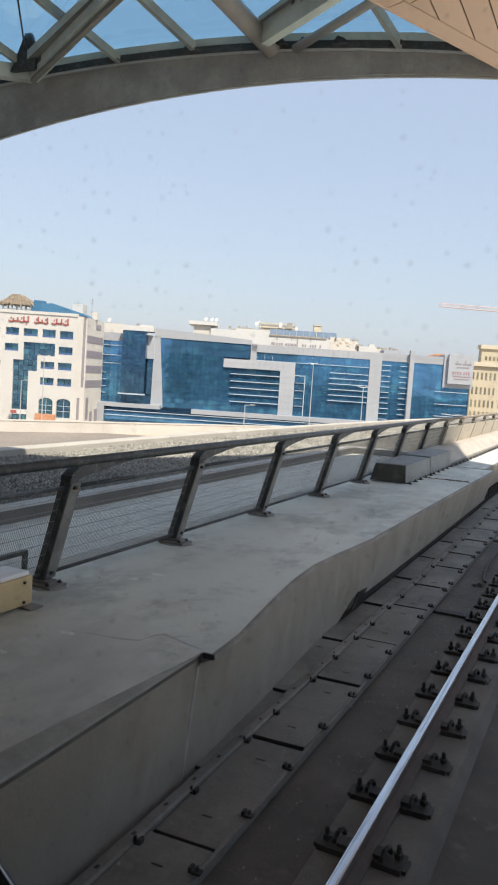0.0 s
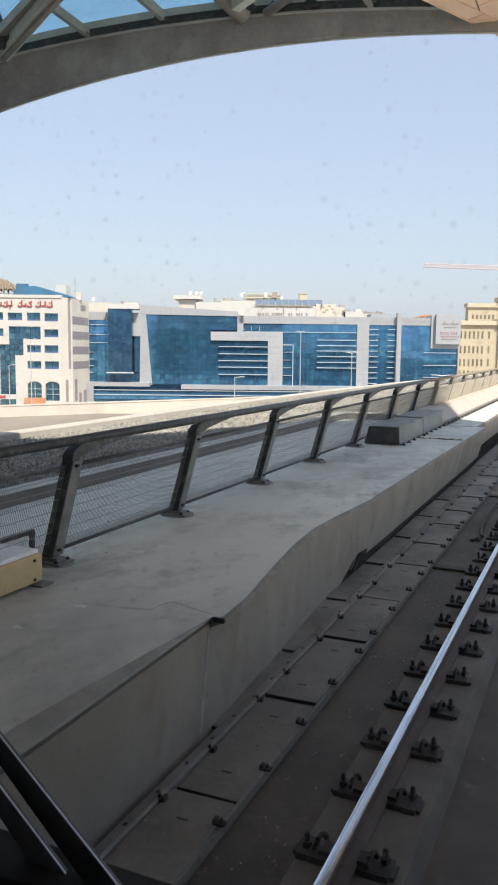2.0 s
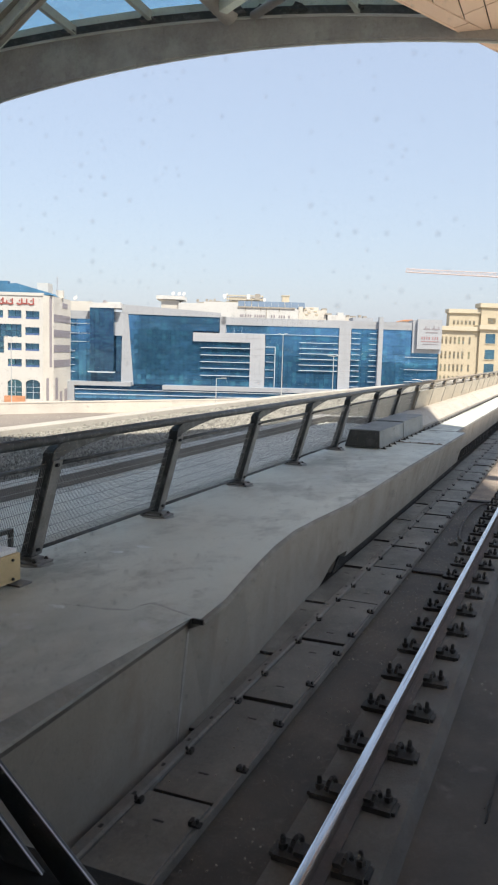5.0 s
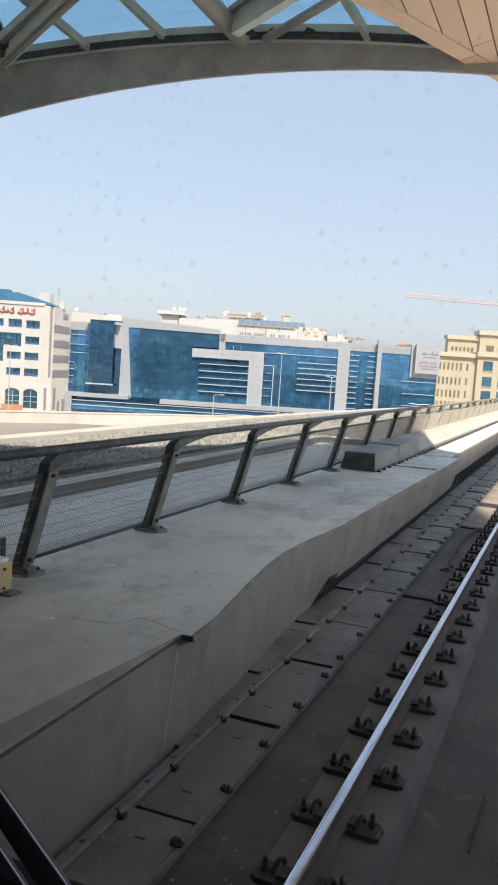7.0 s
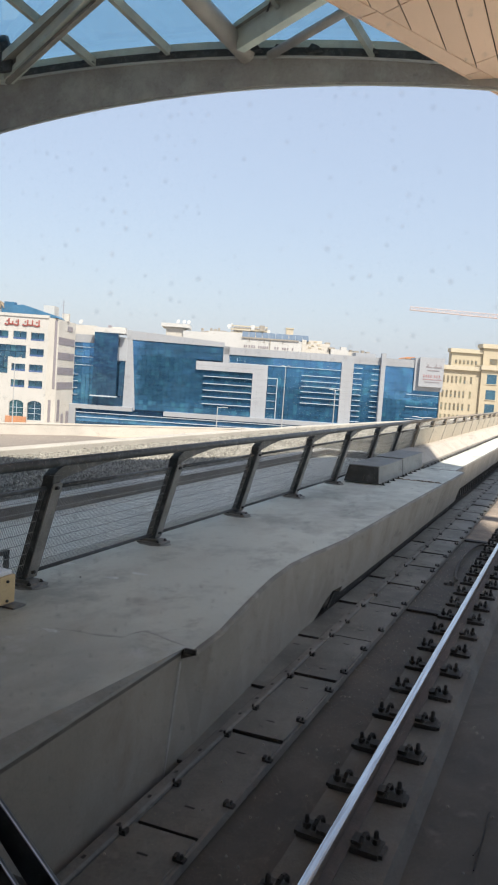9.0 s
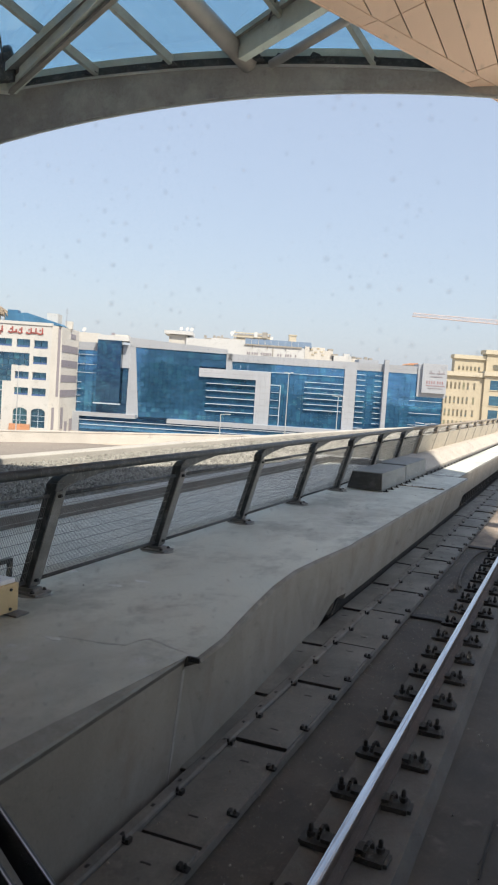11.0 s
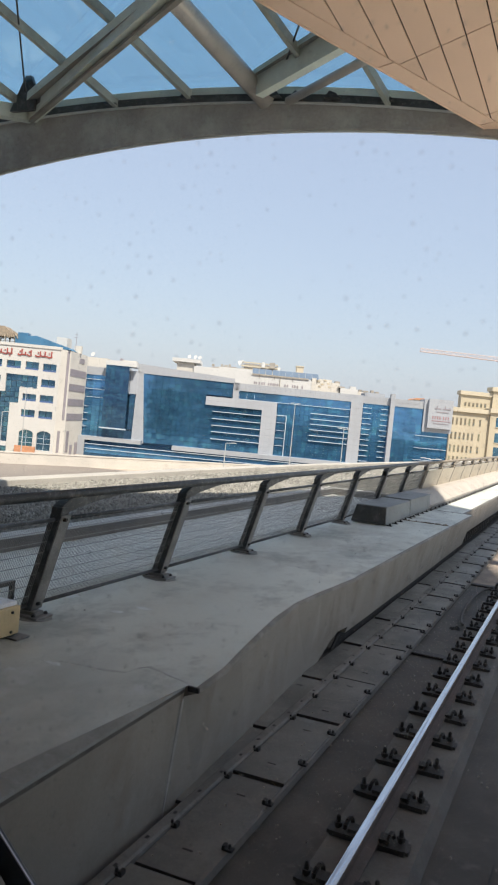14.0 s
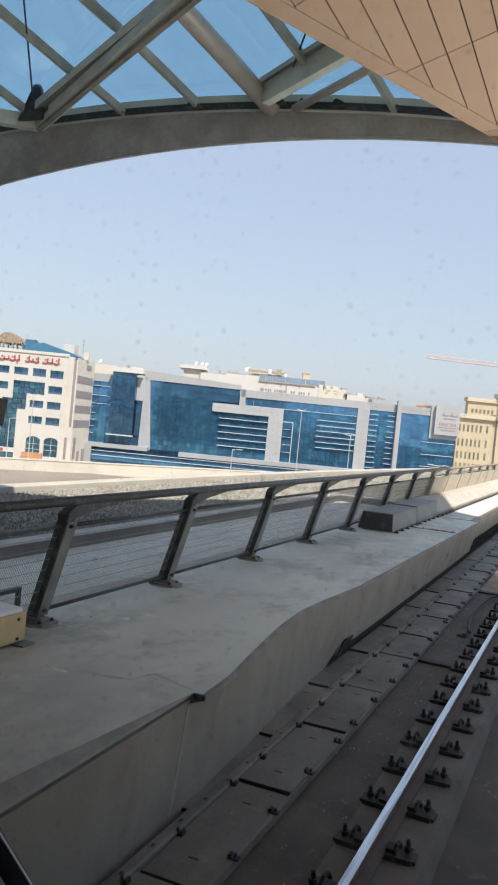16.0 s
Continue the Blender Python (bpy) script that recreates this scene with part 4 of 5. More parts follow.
loft(bm2, [[(x, arch_y(x) - 0.075, arch_up(x) - 0.085), (x, arch_y(x) - 0.012, arch_up(x) - 0.085), (x, arch_y(x) - 0.012, arch_up(x) - 0.052), (x, arch_y(x) - 0.075, arch_up(x) - 0.052)] for x in xs])
part("sill", bm2, M_KERB, glazing, "thin pale sill under the gutter")
part("edge_frame", bm, M_FRAME, glazing, "pale edge frame along the arch")
bm = bmesh.new()
loft(bm, [[(x, arch_y(x) - 0.07, arch_up(x) - 0.05), (x, arch_y(x) - 0.012, arch_up(x) - 0.05), (x, arch_y(x) - 0.012, arch_up(x) + 0.10), (x, arch_y(x) - 0.07, arch_up(x) + 0.10)] for x in xs])
part("gutter", bm, M_DARK, glazing, "dark gutter along the arch")
for x, y in ((-11.85, 13.9), (-10.12, 14.15), (-8.36, 14.28), (-6.5, 14.45), (-6.0, 14.55), (-5.3, 14.6), (-4.24, 14.75)):
    bm = bmesh.new()
    p = on_roof(x, y)
    prism(bm, [(p.x - 0.15, arch_up(p.x) + 0.0), (p.x + 0.17, arch_up(p.x) + 0.0), (p.x + 0.10, p.z - 0.06), (p.x - 0.04, p.z + 0.0)], p.y - 0.12, p.y + 0.05, "y")
    part("gusset", bm, M_DARK, glazing)
for x, z0, z1, w in ((-11.9, -0.12, 0.62, 0.34), (-6.42, -0.02, 0.34, 0.16)):
    bm = bmesh.new()
    zb, y = arch_up(x), arch_y(x) - 0.55
    prism(bm, [(x - w, zb + z0), (x + w * 0.9, zb + z0), (x + w, zb + 0.2), (x + 0.16, zb + z1), (x + 0.02, zb + z1), (x - w * 0.5, zb + 0.22)], y - 0.05, y + 0.05, "y")
    part("cable_bracket", bm, M_DARK, glazing, "dark bolted bracket at the cable's end")
for p, q in (((-11.77, 13.3, 8.31), (-10.3, 11.2, 8.9)), ((-6.46, 14.4, 8.32), (-5.43, 12.8, 8.7))):
    bm = bmesh.new()
    p, q = Vector(p), Vector(p).lerp(Vector(q), 1.25)
    rod(bm, p, p + (q - p) * 0.08, 0.035, 8, 0.018)
    rod(bm, p, q, 0.018, 8)
    part("tie_cable", bm, M_DARK, glazing)
for i in range(11):
    for j in range(7):
        x0, x1 = -24.0 + 2.05 * i, -24.0 + 2.05 * (i + 1)
        ya, yb = j * 2.05, (j + 1) * 2.05
        bm = bmesh.new()
        quad = [(x0, ya), (x1, ya), (x1, yb), (x0, yb)]
        lowp = [(x, arch_y(x) - s + 0.1, roof_z(x, arch_y(x) - s) + 0.17) for x, s in quad]
        bm.faces.new([bm.verts.new(p) for p in lowp])
        bm.faces.new([bm.verts.new((x, y, z + 0.012)) for x, y, z in lowp][::-1])
        me = bpy.data.meshes.new("pane")
        bm.to_mesh(me)
        bm.free()
        me.materials.append(M_ROOFGLASS)
        pane = new("pane", me)
        pane.parent, pane.visible_shadow = glazing, False

# opaque main roof: dark core, tan panels with open joints, fascia
S_Z = 7.6
TIP, BACK = Vector((-1.75, 16.25)), Vector((-11.98, -5.2))
along = (BACK - TIP).normalized()
inner = Vector((-along.y, along.x)) * (1 if -along.y > 0 else -1)
bm = bmesh.new()
EAST = Vector((8.0, -6.4))
roof_plan = [(TIP.x, TIP.y), (BACK.x, BACK.y), (-13, -8), (-13, -31), (13.0, -31), (13.0, -8), (EAST.x, EAST.y)]
prism(bm, roof_plan, S_Z + 0.03, S_Z + 0.5)
ceiling = structure("ceiling", bm, M_SOFFIT_IN, "dark core of the station's main roof", "roof")
bm = bmesh.new()


def clip_poly(poly, o, n):
    """The part of a polygon on the side of the line through o to which n points."""
    out = []
    for i, a in enumerate(poly):
        b = poly[(i + 1) % len(poly)]
        da, db = (a - o).dot(n), (b - o).dot(n)
        if da >= 0:
            out.append(a)
        if da * db < 0:
            out.append(a + (b - a) * (da / (da - db)))
    return out


GAP = 0.026


def joint_x(i):
    """Joints between the soffit panels, a little closer towards the tip."""
    k = max(-3, min(3, i))
    return -3.04 + 0.425 * k - 0.008 * k * k + (i - k) * (0.38 if i > 0 else 0.465)


seam = TIP + inner * 0.335
east_edge = Vector((-(EAST - TIP).y, (EAST - TIP).x)).normalized() * -1
for i in range(-20, 26):
    x0, x1 = joint_x(i) + GAP / 2, joint_x(i + 1) - GAP / 2
    for j in range(-2, 9):
        base = 12.04 - 2.9 * j
        quad = [Vector((x, base + (x + 3.24) * -0.65 - h)) for x, h in ((x0, GAP), (x1, GAP), (x1, 2.9), (x0, 2.9))]
        poly = clip_poly(quad, seam + inner * GAP / 2, inner)
        poly = clip_poly(poly, TIP, east_edge)
        if len(poly) > 2 and min(p.y for p in poly) < 16.2 and max(p.y for p in poly) > -8:
            prism(bm, [tuple(p) for p in poly], S_Z, S_Z + 0.02)
L = (BACK - TIP).length
cuts = [0.1] + [1.65 + 2.9 * i for i in range(9) if 1.65 + 2.9 * i < L]
for k0, k1 in zip(cuts, cuts[1:]):
    a, b = TIP + along * (k0 + GAP / 2), TIP + along * (k1 - GAP / 2)
    prism(bm, [tuple(p) for p in (a, b, b + inner * (0.335 - GAP / 2), a + inner * (0.335 - GAP / 2))], S_Z - 0.001, S_Z + 0.02)
structure("soffit", bm, M_SOFFIT, "tan metal soffit panels with open joints", "soffit")
bm = bmesh.new()
a, b = TIP - inner * 0.005, BACK - inner * 0.005
prism(bm, [tuple(p) for p in (a, b, b - inner * 0.03, a - inner * 0.03)], S_Z - 0.01, S_Z + 0.55)
structure("fascia", bm, M_SOFFIT, "tan metal edge fascia of the main roof", "fascia")

# unseen high slab added over the station; its pointed outline casts the ground shadow
bm = bmesh.new()
SHADE_Z = 27.0
shade_outline = [(-24.0, 6.52), (0.25, 6.32), (2.05, 7.92), (3.25, 10.32), (6.55, 18.52), (7.75, 20.42), (10.95, 10.82), (12.35, 9.52), (13.45, 7.22), (13.85, 5.82), (15.35, 1.22), (17.85, -5.78), (20.95, -13.28), (20.95, -35.2), (-24, -35.2)]
prism(bm, shade_outline, SHADE_Z, SHADE_Z + 0.4)
prism(bm, [(12.5, 5.72), (13.55, 5.72), (13.55, 32.2), (12.5, 32.2)], SHADE_Z, SHADE_Z + 0.4)      # strip added to shade the far walkway face and covers
structure("shell", bm, M_TUBE, "unseen high slab with a pointed outline, added to cast shade", "roof")
# Unseen walls, added to cut the light behind and beside the train.
bm = bmesh.new()
box(bm, -30, 34.0, -35.2, -34.8, STREET, SHADE_Z)
structure("wall_south", bm, M_WALL, "unseen plain wall added behind to cut rear light", "wall")
for n, x0, x1, y in (("wall_platform_west", -28.0, -4.7, 2.0), ("wall_platform_rear", -4.7, -1.95, -4.6), ("wall_platform_east", 1.2, 9.0, -4.6)):
    bm = bmesh.new()
    box(bm, x0, x1, y - 0.3, y, DECK, S_Z)
    structure(n, bm, M_WALL, "unseen plain wall added to cut light near the train", "wall")
# Unseen screen, added to keep eastern light off the near track.
bm = bmesh.new()
box(bm, 2.9, 3.1, -4.6, 3.7, DECK, S_Z)
structure("wall_track_east", bm, M_WALL, "unseen screen added beyond the far rail to cut light", "wall")

# ---- buildings across the road; their own space has u along the facades, d away from the station ----
TURN = 24.0
FACING = pose(0, 0, 0, 0, 0, TURN)


def building(name, label, u, d, category="building", group=""):
    t = thing(name, label, category, FACING @ Vector((u, d, STREET)), TURN, group)
    t["origin"] = (u, d, STREET)
    return t


def bpart(name, owner, mat, *boxes, label="", parent=None, bevel=0.0):
    """One part made of boxes (u0, u1, d0, d1, z0, z1)."""
    bm = bmesh.new()
    for b in boxes:
        box(bm, *b)
    return part(name, bm, mat, parent or owner, label, bevel, shift=owner["origin"])


def rel(owner, u, d, z):
    o = owner["origin"]
    return (u - o[0], d - o[1], z - o[2])


PANE, PANE_HI, PANE_LO = unit_box("pane", M_BGLASS), unit_box("pane", M_BGLASS_HI), unit_box("pane", M_BGLASS_LO)
PANE_D = unit_box("pane", M_SIGNGREY)
PANE_H, PANE_Y, LOUVRE = unit_box("pane", M_HGLASS), unit_box("pane", M_YGLASS), unit_box("louvre", M_LOUVRE)
SILL = unit_box("sill", M_BLUEPAINT)


def curtain(owner, me, u0, u1, z0, z1, d, nu, nz, gap=0.036, tilt=0.003):
    """A field of glass panes with open joints over the dark core."""
    w, h = (u1 - u0) / nu, (z1 - z0) / nz
    for i in range(nu):
        for j in range(nz):
            piece("pane", me, owner, rel(owner, u0 + (i + 0.5) * w, d, z0 + (j + 0.5) * h), (w - gap, 0.06, h - gap),
                  (rng.uniform(-tilt, tilt), 0, rng.uniform(-tilt, tilt)))


def louvres(owner, u0, u1, zs, d, deep=0.35, thick=0.13):
    for z in zs:
        piece("louvre", LOUVRE, owner, rel(owner, (u0 + u1) / 2, d - deep / 2, z), (u1 - u0, deep, thick))


def office():
    o = building("office_building", "long blue-glass office building with grey panel frames", 5, 180)
    D = 165.0
    bpart("core", o, M_BGLASS_LO, (-32.9, 43.6, D + 0.3, D + 38, STREET, 6.9), label="dark core behind the glazing")
    bpart("core", o, M_BGLASS_LO, (-21.6, -2.3, D + 0.3, D + 4.8, 6.9, 8.45))
    bpart("roof_slab", o, M_CLAD, (-32.9, 43.6, D + 0.35, D + 38, 6.9, 7.4), label="pale flat roof")
    # left wing and projecting glass tower
    bpart("wing_parapet", o, M_CLAD, (-33.4, -28.5, D - 0.2, D + 6, 7.25, 8.9))
    curtain(o, PANE_HI, -33.2, -28.9, 3.0, 7.25, D, 4, 3)
    curtain(o, PANE, -33.2, -28.9, -5.5, 3.0, D, 5, 8)
    louvres(o, -33.2, -29.0, (6.3, 4.3, 2.6), D, 0.3, 0.1)
    louvres(o, -33.2, -32.2, (0.6, -0.8, -2.2, -3.6), D, 0.3, 0.1)
    bpart("tower_core", o, M_BGLASS_LO, (-28.85, -23.95, D - 2.0, D + 0.2, -3.5, 9.5))
    curtain(o, PANE_LO, -28.85, -23.95, -3.4, 9.5, D - 2.05, 5, 9)
    bpart("tower_cap", o, M_FARWHITE, (-28.95, -22.5, D - 2.2, D + 4, 9.5, 10.5), label="white tower cap")
    bpart("tower_ledge", o, M_LOUVRE, (-29.2, -23.7, D - 2.4, D - 1.6, -3.65, -3.4))
    curtain(o, PANE_LO, -28.9, -22.6, -5.5, -3.7, D, 6, 1)
    curtain(o, PANE_LO, -23.9, -22.6, -3.4, 4.0, D, 1, 5)
    bpart("wall_panel", o, M_CLAD, (-23.9, -22.35, D - 0.5, D + 0.2, 4.0, 8.8))
    # splayed pillar
    bm = bmesh.new()
    prism(bm, [(-22.65, -6.1), (-20.05, -6.1), (-21.3, 8.6), (-22.45, 8.9)], D - 0.2, D + 0.2, "y")
    part("splayed_pillar", bm, M_CLAD, o, "splayed grey panel pillar", shift=o["origin"])
    # sloping first fascia
    bm = bmesh.new()
    prism(bm, [(-22.5, 8.5), (-2.2, 8.3), (-2.2, 9.25), (-22.5, 10.45)], D - 0.2, D + 5, "y")
    part("fascia", bm, M_CLAD, o, "sloping grey panel fascia", shift=o["origin"])
    joint = unit_box("panel_joint", M_JOINT)
    for i in range(18):
        u = -21.6 + 1.1 * i
        z1 = 10.35 - 1.15 * (u + 22.5) / 20.3
        piece("panel_joint", joint, o, rel(o, u, D - 0.205, (8.5 + z1) / 2), (0.05, 0.03, z1 - 8.5))
    for i in range(24):
        piece("panel_joint", joint, o, rel(o, -0.9 + 1.05 * i, D - 0.205, 7.65), (0.05, 0.03, 1.5))
    # main glass behind the first fascia
    curtain(o, PANE_HI, -21.2, -2.4, 5.4, 8.4, D, 14, 2)
    curtain(o, PANE, -21.0, -7.8, -0.6, 5.4, D, 14, 6)
    curtain(o, PANE, -20.4, -7.8, -5.9, -0.6, D, 13, 5)
    curtain(o, PANE, -7.8, 4.1, -5.8, 3.3, D, 12, 9)
    louvres(o, -6.2, 4.0, (2.05, 0.55, -0.85, -2.2, -3.7), D, 0.5, 0.14)
    # stepped frame of grey panels
    bpart("frame_drop", o, M_CLAD, (-2.35, -1.1, D - 0.2, D + 0.2, 5.0, 8.5))
    bpart("frame_bar", o, M_CLAD, (-7.85, 7.1, D - 0.45, D + 0.2, 3.3, 5.1))
    bpart("frame_pillar", o, M_CLAD, (4.05, 7.15, D - 0.45, D + 0.2, -5.9, 3.3))
    for z in (2.0, 0.7, -0.6, -1.9, -3.2, -4.5):
        piece("panel_joint", joint, o, rel(o, 5.6, D - 0.455, z), (3.0, 0.03, 0.05))
    # second bay
    bpart("fascia", o, M_CLAD, (-2.2, 25.0, D - 0.2, D + 5, 6.85, 8.4))
    curtain(o, PANE_HI, -1.1, 22.6, 5.2, 6.8, D, 18, 1)
    curtain(o, PANE, 7.2, 22.5, -5.9, 5.2, D, 16, 10)
    louvres(o, -1.0, 22.5, (5.15,), D, 0.3, 0.1)
    louvres(o, 14.3, 22.4, (3.6, 2.45, 1.35, 0.2, -1.0, -2.15), D, 0.45, 0.13)
    bpart("door_frame", o, M_LOUVRE, (7.2, 9.3, D - 0.2, D - 0.02, 2.45, 2.6), (9.2, 9.35, D - 0.2, D - 0.02, -5.9, 2.6))
    louvres(o, 7.3, 9.1, (1.0, -0.6, -2.2, -3.8), D, 0.25, 0.08)
    bpart("pillar", o, M_CLAD, (22.5, 25.0, D - 0.45, D + 0.2, -6.0, 6.85))
    curtain(o, PANE, 25.1, 30.7, -6.0, 6.8, D, 5, 8)
    bpart("fascia", o, M_CLAD, (25.0, 38.0, D - 0.2, D + 5, 6.8, 8.4))
    z = 5.9
    while z > -6:
        louvres(o, 25.1, 26.9, (z,), D, 0.4, 0.11)
        louvres(o, 28.9, 30.6, (z,), D, 0.4, 0.11)
        z -= 1.12
    bpart("pillar", o, M_CLAD, (30.6, 31.5, D - 1.2, D + 0.2, -5.9, 9.3))
    curtain(o, PANE_HI, 31.6, 37.8, 0.0, 6.8, D, 5, 4)
    curtain(o, PANE, 31.6, 43.3, -5.8, 0.0, D, 12, 6)
    curtain(o, PANE, 37.8, 43.3, 0.0, 2.2, D, 4, 1)
    louvres(o, 36.5, 43.3, (1.2, -1.4, -3.9), D, 0.35, 0.1)
    # sign board on the corner
    bpart("sign_back", o, M_CLAD, (37.8, 43.9, D - 0.5, D + 4, 2.1, 8.9))
    board = bpart("sign_board", o, M_CLAD, (38.6, 43.7, D - 1.3, D - 0.5, 3.0, 9.1), label="white sign board with grey and red marks")
    for u0, u1, z0, z1, m in ((39.9, 41.2, 7.0, 7.25, M_SIGNGREY), (41.5, 43.2, 7.0, 7.25, M_SIGNGREY), (40.2, 40.4, 7.25, 7.7, M_SIGNGREY), (41.9, 42.1, 7.25, 7.8, M_SIGNGREY),
                              (42.9, 43.1, 7.25, 7.6, M_SIGNGREY), (40.3, 42.8, 6.35, 6.55, M_SIGNGREY), *[(39.5 + 0.5 * k + (0.25 if k > 3 else 0), 39.72 + 0.5 * k + (0.25 if k > 3 else 0), 4.95, 5.55, M_SIGNRED) for k in range(7)],
                              (39.4, 43.4, 4.5, 4.62, M_SIGNRED), (39.8, 43.0, 3.95, 4.1, M_SIGNGREY)):
        bpart("sign_mark", o, m, (u0, u1, D - 1.36, D - 1.3, z0, z1), parent=o)
    # open joints of the cladding panels
    for u0, u1, z0, z1, front, nu, nz in ((22.5, 25.0, -6.0, 6.85, D - 0.455, 2, 10), (4.05, 7.15, -5.9, 3.3, D - 0.456, 3, 0), (-7.85, 7.1, 3.3, 5.1, D - 0.455, 12, 2),
                                          (-22.0, -21.0, -5.8, 8.4, D - 0.205, 0, 11), (30.6, 31.5, -5.9, 9.3, D - 1.205, 0, 11), (25.0, 38.0, 6.8, 8.4, D - 0.205, 11, 2)):
        for k in range(1, nu):
            piece("panel_joint", joint, o, rel(o, u0 + (u1 - u0) * k / nu, front, (z0 + z1) / 2), (0.05, 0.03, z1 - z0))
        for k in range(1, nz):
            piece("panel_joint", joint, o, rel(o, (u0 + u1) / 2, front, z0 + (z1 - z0) * k / nz), (u1 - u0 - 0.04, 0.03, 0.05))
    # podium with ribbon glazing
    bpart("podium_band", o, M_CLAD, (-33.2, -20.3, D - 3, D + 0.2, -6.3, -5.5), (-33.2, -31.8, D - 3, D + 0.2, STREET, -6.3))
    bpart("podium_band", o, M_CLAD, (-13.8, 43.6, D - 3, D + 0.2, -6.75, -5.9))
    bpart("podium_core", o, M_BGLASS_LO, (-31.8, 43.6, D - 2.6, D + 0.25, STREET, -6.6))
    curtain(o, PANE_HI, -31.7, 43.4, -8.9, -7.2, D - 2.65, 42, 1)
    louvres(o, -31.7, 13.0, (-7.05, -8.0), D - 2.65, 0.3, 0.12)
    lattice = bpart("lattice_screen", o, M_LOUVRE, (13.6, 20.2, D - 3.2, D - 3.0, -8.6, -6.9))
    # roof railings and small plant
    bpart("roof_unit", o, M_FARBEIGE, (-26.5, -23.5, D + 3, D + 6, 10.5, 11.0))
    bpart("roof_unit", o, M_SIGNGREY, (-27.0, -26.3, D + 3, D + 4, 10.5, 11.3))
    bpart("roof_unit", o, M_CLAD, (25.6, 29.8, D + 2, D + 8, 8.4, 9.2))
    for u in (-1.0, 0.6, 2.2):
        bpart("roof_rail", o, M_LOUVRE, (u, u + 0.05, D - 0.2, D - 0.3, 5.3, 6.2))


office()


def hotel():
    o = building("hotel_building", "white rendered hotel with blue-tinted windows and arches", -43, 157)
    D, Z0 = 150.0, STREET
    # front wall as piers, bands and spandrels, so that openings go through
    wins = [(-48.8, -46.3, 6.6, 8.0), (-45.4, -42.7, 6.55, 7.95), (-41.8, -39.3, 6.5, 8.0), (-38.5, -35.95, 6.4, 7.9),
            (-48.9, -46.3, 3.6, 5.0), (-38.6, -35.95, 3.45, 4.9), (-41.9, -39.3, 0.55, 1.9), (-38.6, -36.0, 0.5, 1.9),
            (-41.9, -39.3, -2.5, -1.1), (-38.6, -35.95, -2.55, -1.1), (-42.0, -39.3, -8.6, -4.9), (-38.6, -35.9, -8.6, -4.9),
            (-52.8, -49.9, 6.6, 8.0), (-52.8, -49.9, 3.6, 5.0), (-52.6, -49.6, -8.6, -4.9)]
    stepped = [(-45.3, -39.3, 3.0, 5.4), (-45.3, -42.6, 0.0, 3.0), (-47.2, -45.3, 0.0, 2.0), (-47.15, -44.2, Z0, 0.0)]
    us = sorted({-60.0, -35.3, *[w[0] for w in wins + stepped], *[w[1] for w in wins + stepped]})
    zs = sorted({Z0, 11.2, *[w[2] for w in wins + stepped], *[w[3] for w in wins + stepped]})
    bm = bmesh.new()
    for u0, u1 in zip(us, us[1:]):
        run = None
        for z0, z1 in zip(zs, zs[1:]):
            cu, cz = (u0 + u1) / 2, (z0 + z1) / 2
            hole = any(a < cu < b and c < cz < e for a, b, c, e in wins + stepped)
            if hole and run:
                box(bm, u0, u1, D, D + 0.6, *run)
                run = None
            elif not hole:
                run = (run[0] if run else z0, z1)
        if run:
            box(bm, u0, u1, D, D + 0.6, *run)
    bmesh.ops.remove_doubles(bm, verts=bm.verts, dist=0.001)
    part("front_wall", bm, M_HOTEL, o, shift=o["origin"])
    bm = bmesh.new()
    prism(bm, [(-35.3, D), (-33.9, D + 2.5), (-33.05, D + 14.5), (-60, D + 14.5), (-60, D + 0.8), (-35.35, D + 0.8)], Z0, 10.9)
    part("main_block", bm, M_HOTEL_SIDE, o, "cream rendered side of the block", shift=o["origin"])
    bpart("parapet", o, M_HOTEL, (-60, -35.2, D - 0.15, D + 0.7, 10.75, 11.3))
    for n, (a, b, c, e) in enumerate(wins):
        nu = 1 if e - c > 3 else 2
        for k in range(nu):
            w = (b - a) / nu
            piece("window_pane", PANE_H, o, rel(o, a + (k + 0.5) * w, D + 0.45, (c + e) / 2), (w - 0.08, 0.06, e - c))
        if nu == 2:
            piece("window_sill", SILL, o, rel(o, (a + b) / 2, D + 0.25, c + 0.17), (b - a, 0.3, 0.34))
        else:
            # arched head over the tall opening
            bm = bmesh.new()
            m, r = (a + b) / 2, (b - a) / 2
            pts = [(m - r * math.cos(math.pi * i / 10), e - 0.75 + 0.72 * math.sin(math.pi * i / 10)) for i in range(11)]
            prism(bm, pts + [(b, e + 0.03), (a, e + 0.03)], D + 0.02, D + 0.55, "y")
            part("arch_head", bm, M_HOTEL, o, shift=o["origin"])
            for z in (-6.4, -7.4):
                bpart("transom", o, M_LOUVRE, (a, b, D + 0.36, D + 0.44, z, z + 0.08))
            bpart("mullion", o, M_LOUVRE, (m - 0.04, m + 0.04, D + 0.36, D + 0.44, c, e - 0.2))
    for a, b, c, e in stepped:
        curtain(o, PANE_H, a, b, c, e, D + 0.4, max(1, round((b - a) / 1.0)), max(1, round((e - c) / 1.0)), 0.06)
    bpart("base_band", o, M_BRICKRED, (-42.4, -38.6, D - 0.8, D - 0.1, Z0, -8.0), label="terracotta planter wall")
    bpart("shop_sign", o, M_FARWHITE, (-47.2, -44.0, D - 0.9, D - 0.7, -8.3, -7.4), label="white and red shop sign")
    bpart("sign_mark", o, M_RED, (-47.0, -45.9, D - 0.95, D - 0.9, -8.15, -7.6))
    # side face: slanting away; slit and window bands
    p0, p1 = Vector((-33.9, D + 2.5)), Vector((-33.05, D + 14.5))
    q0 = Vector((-35.3, D))
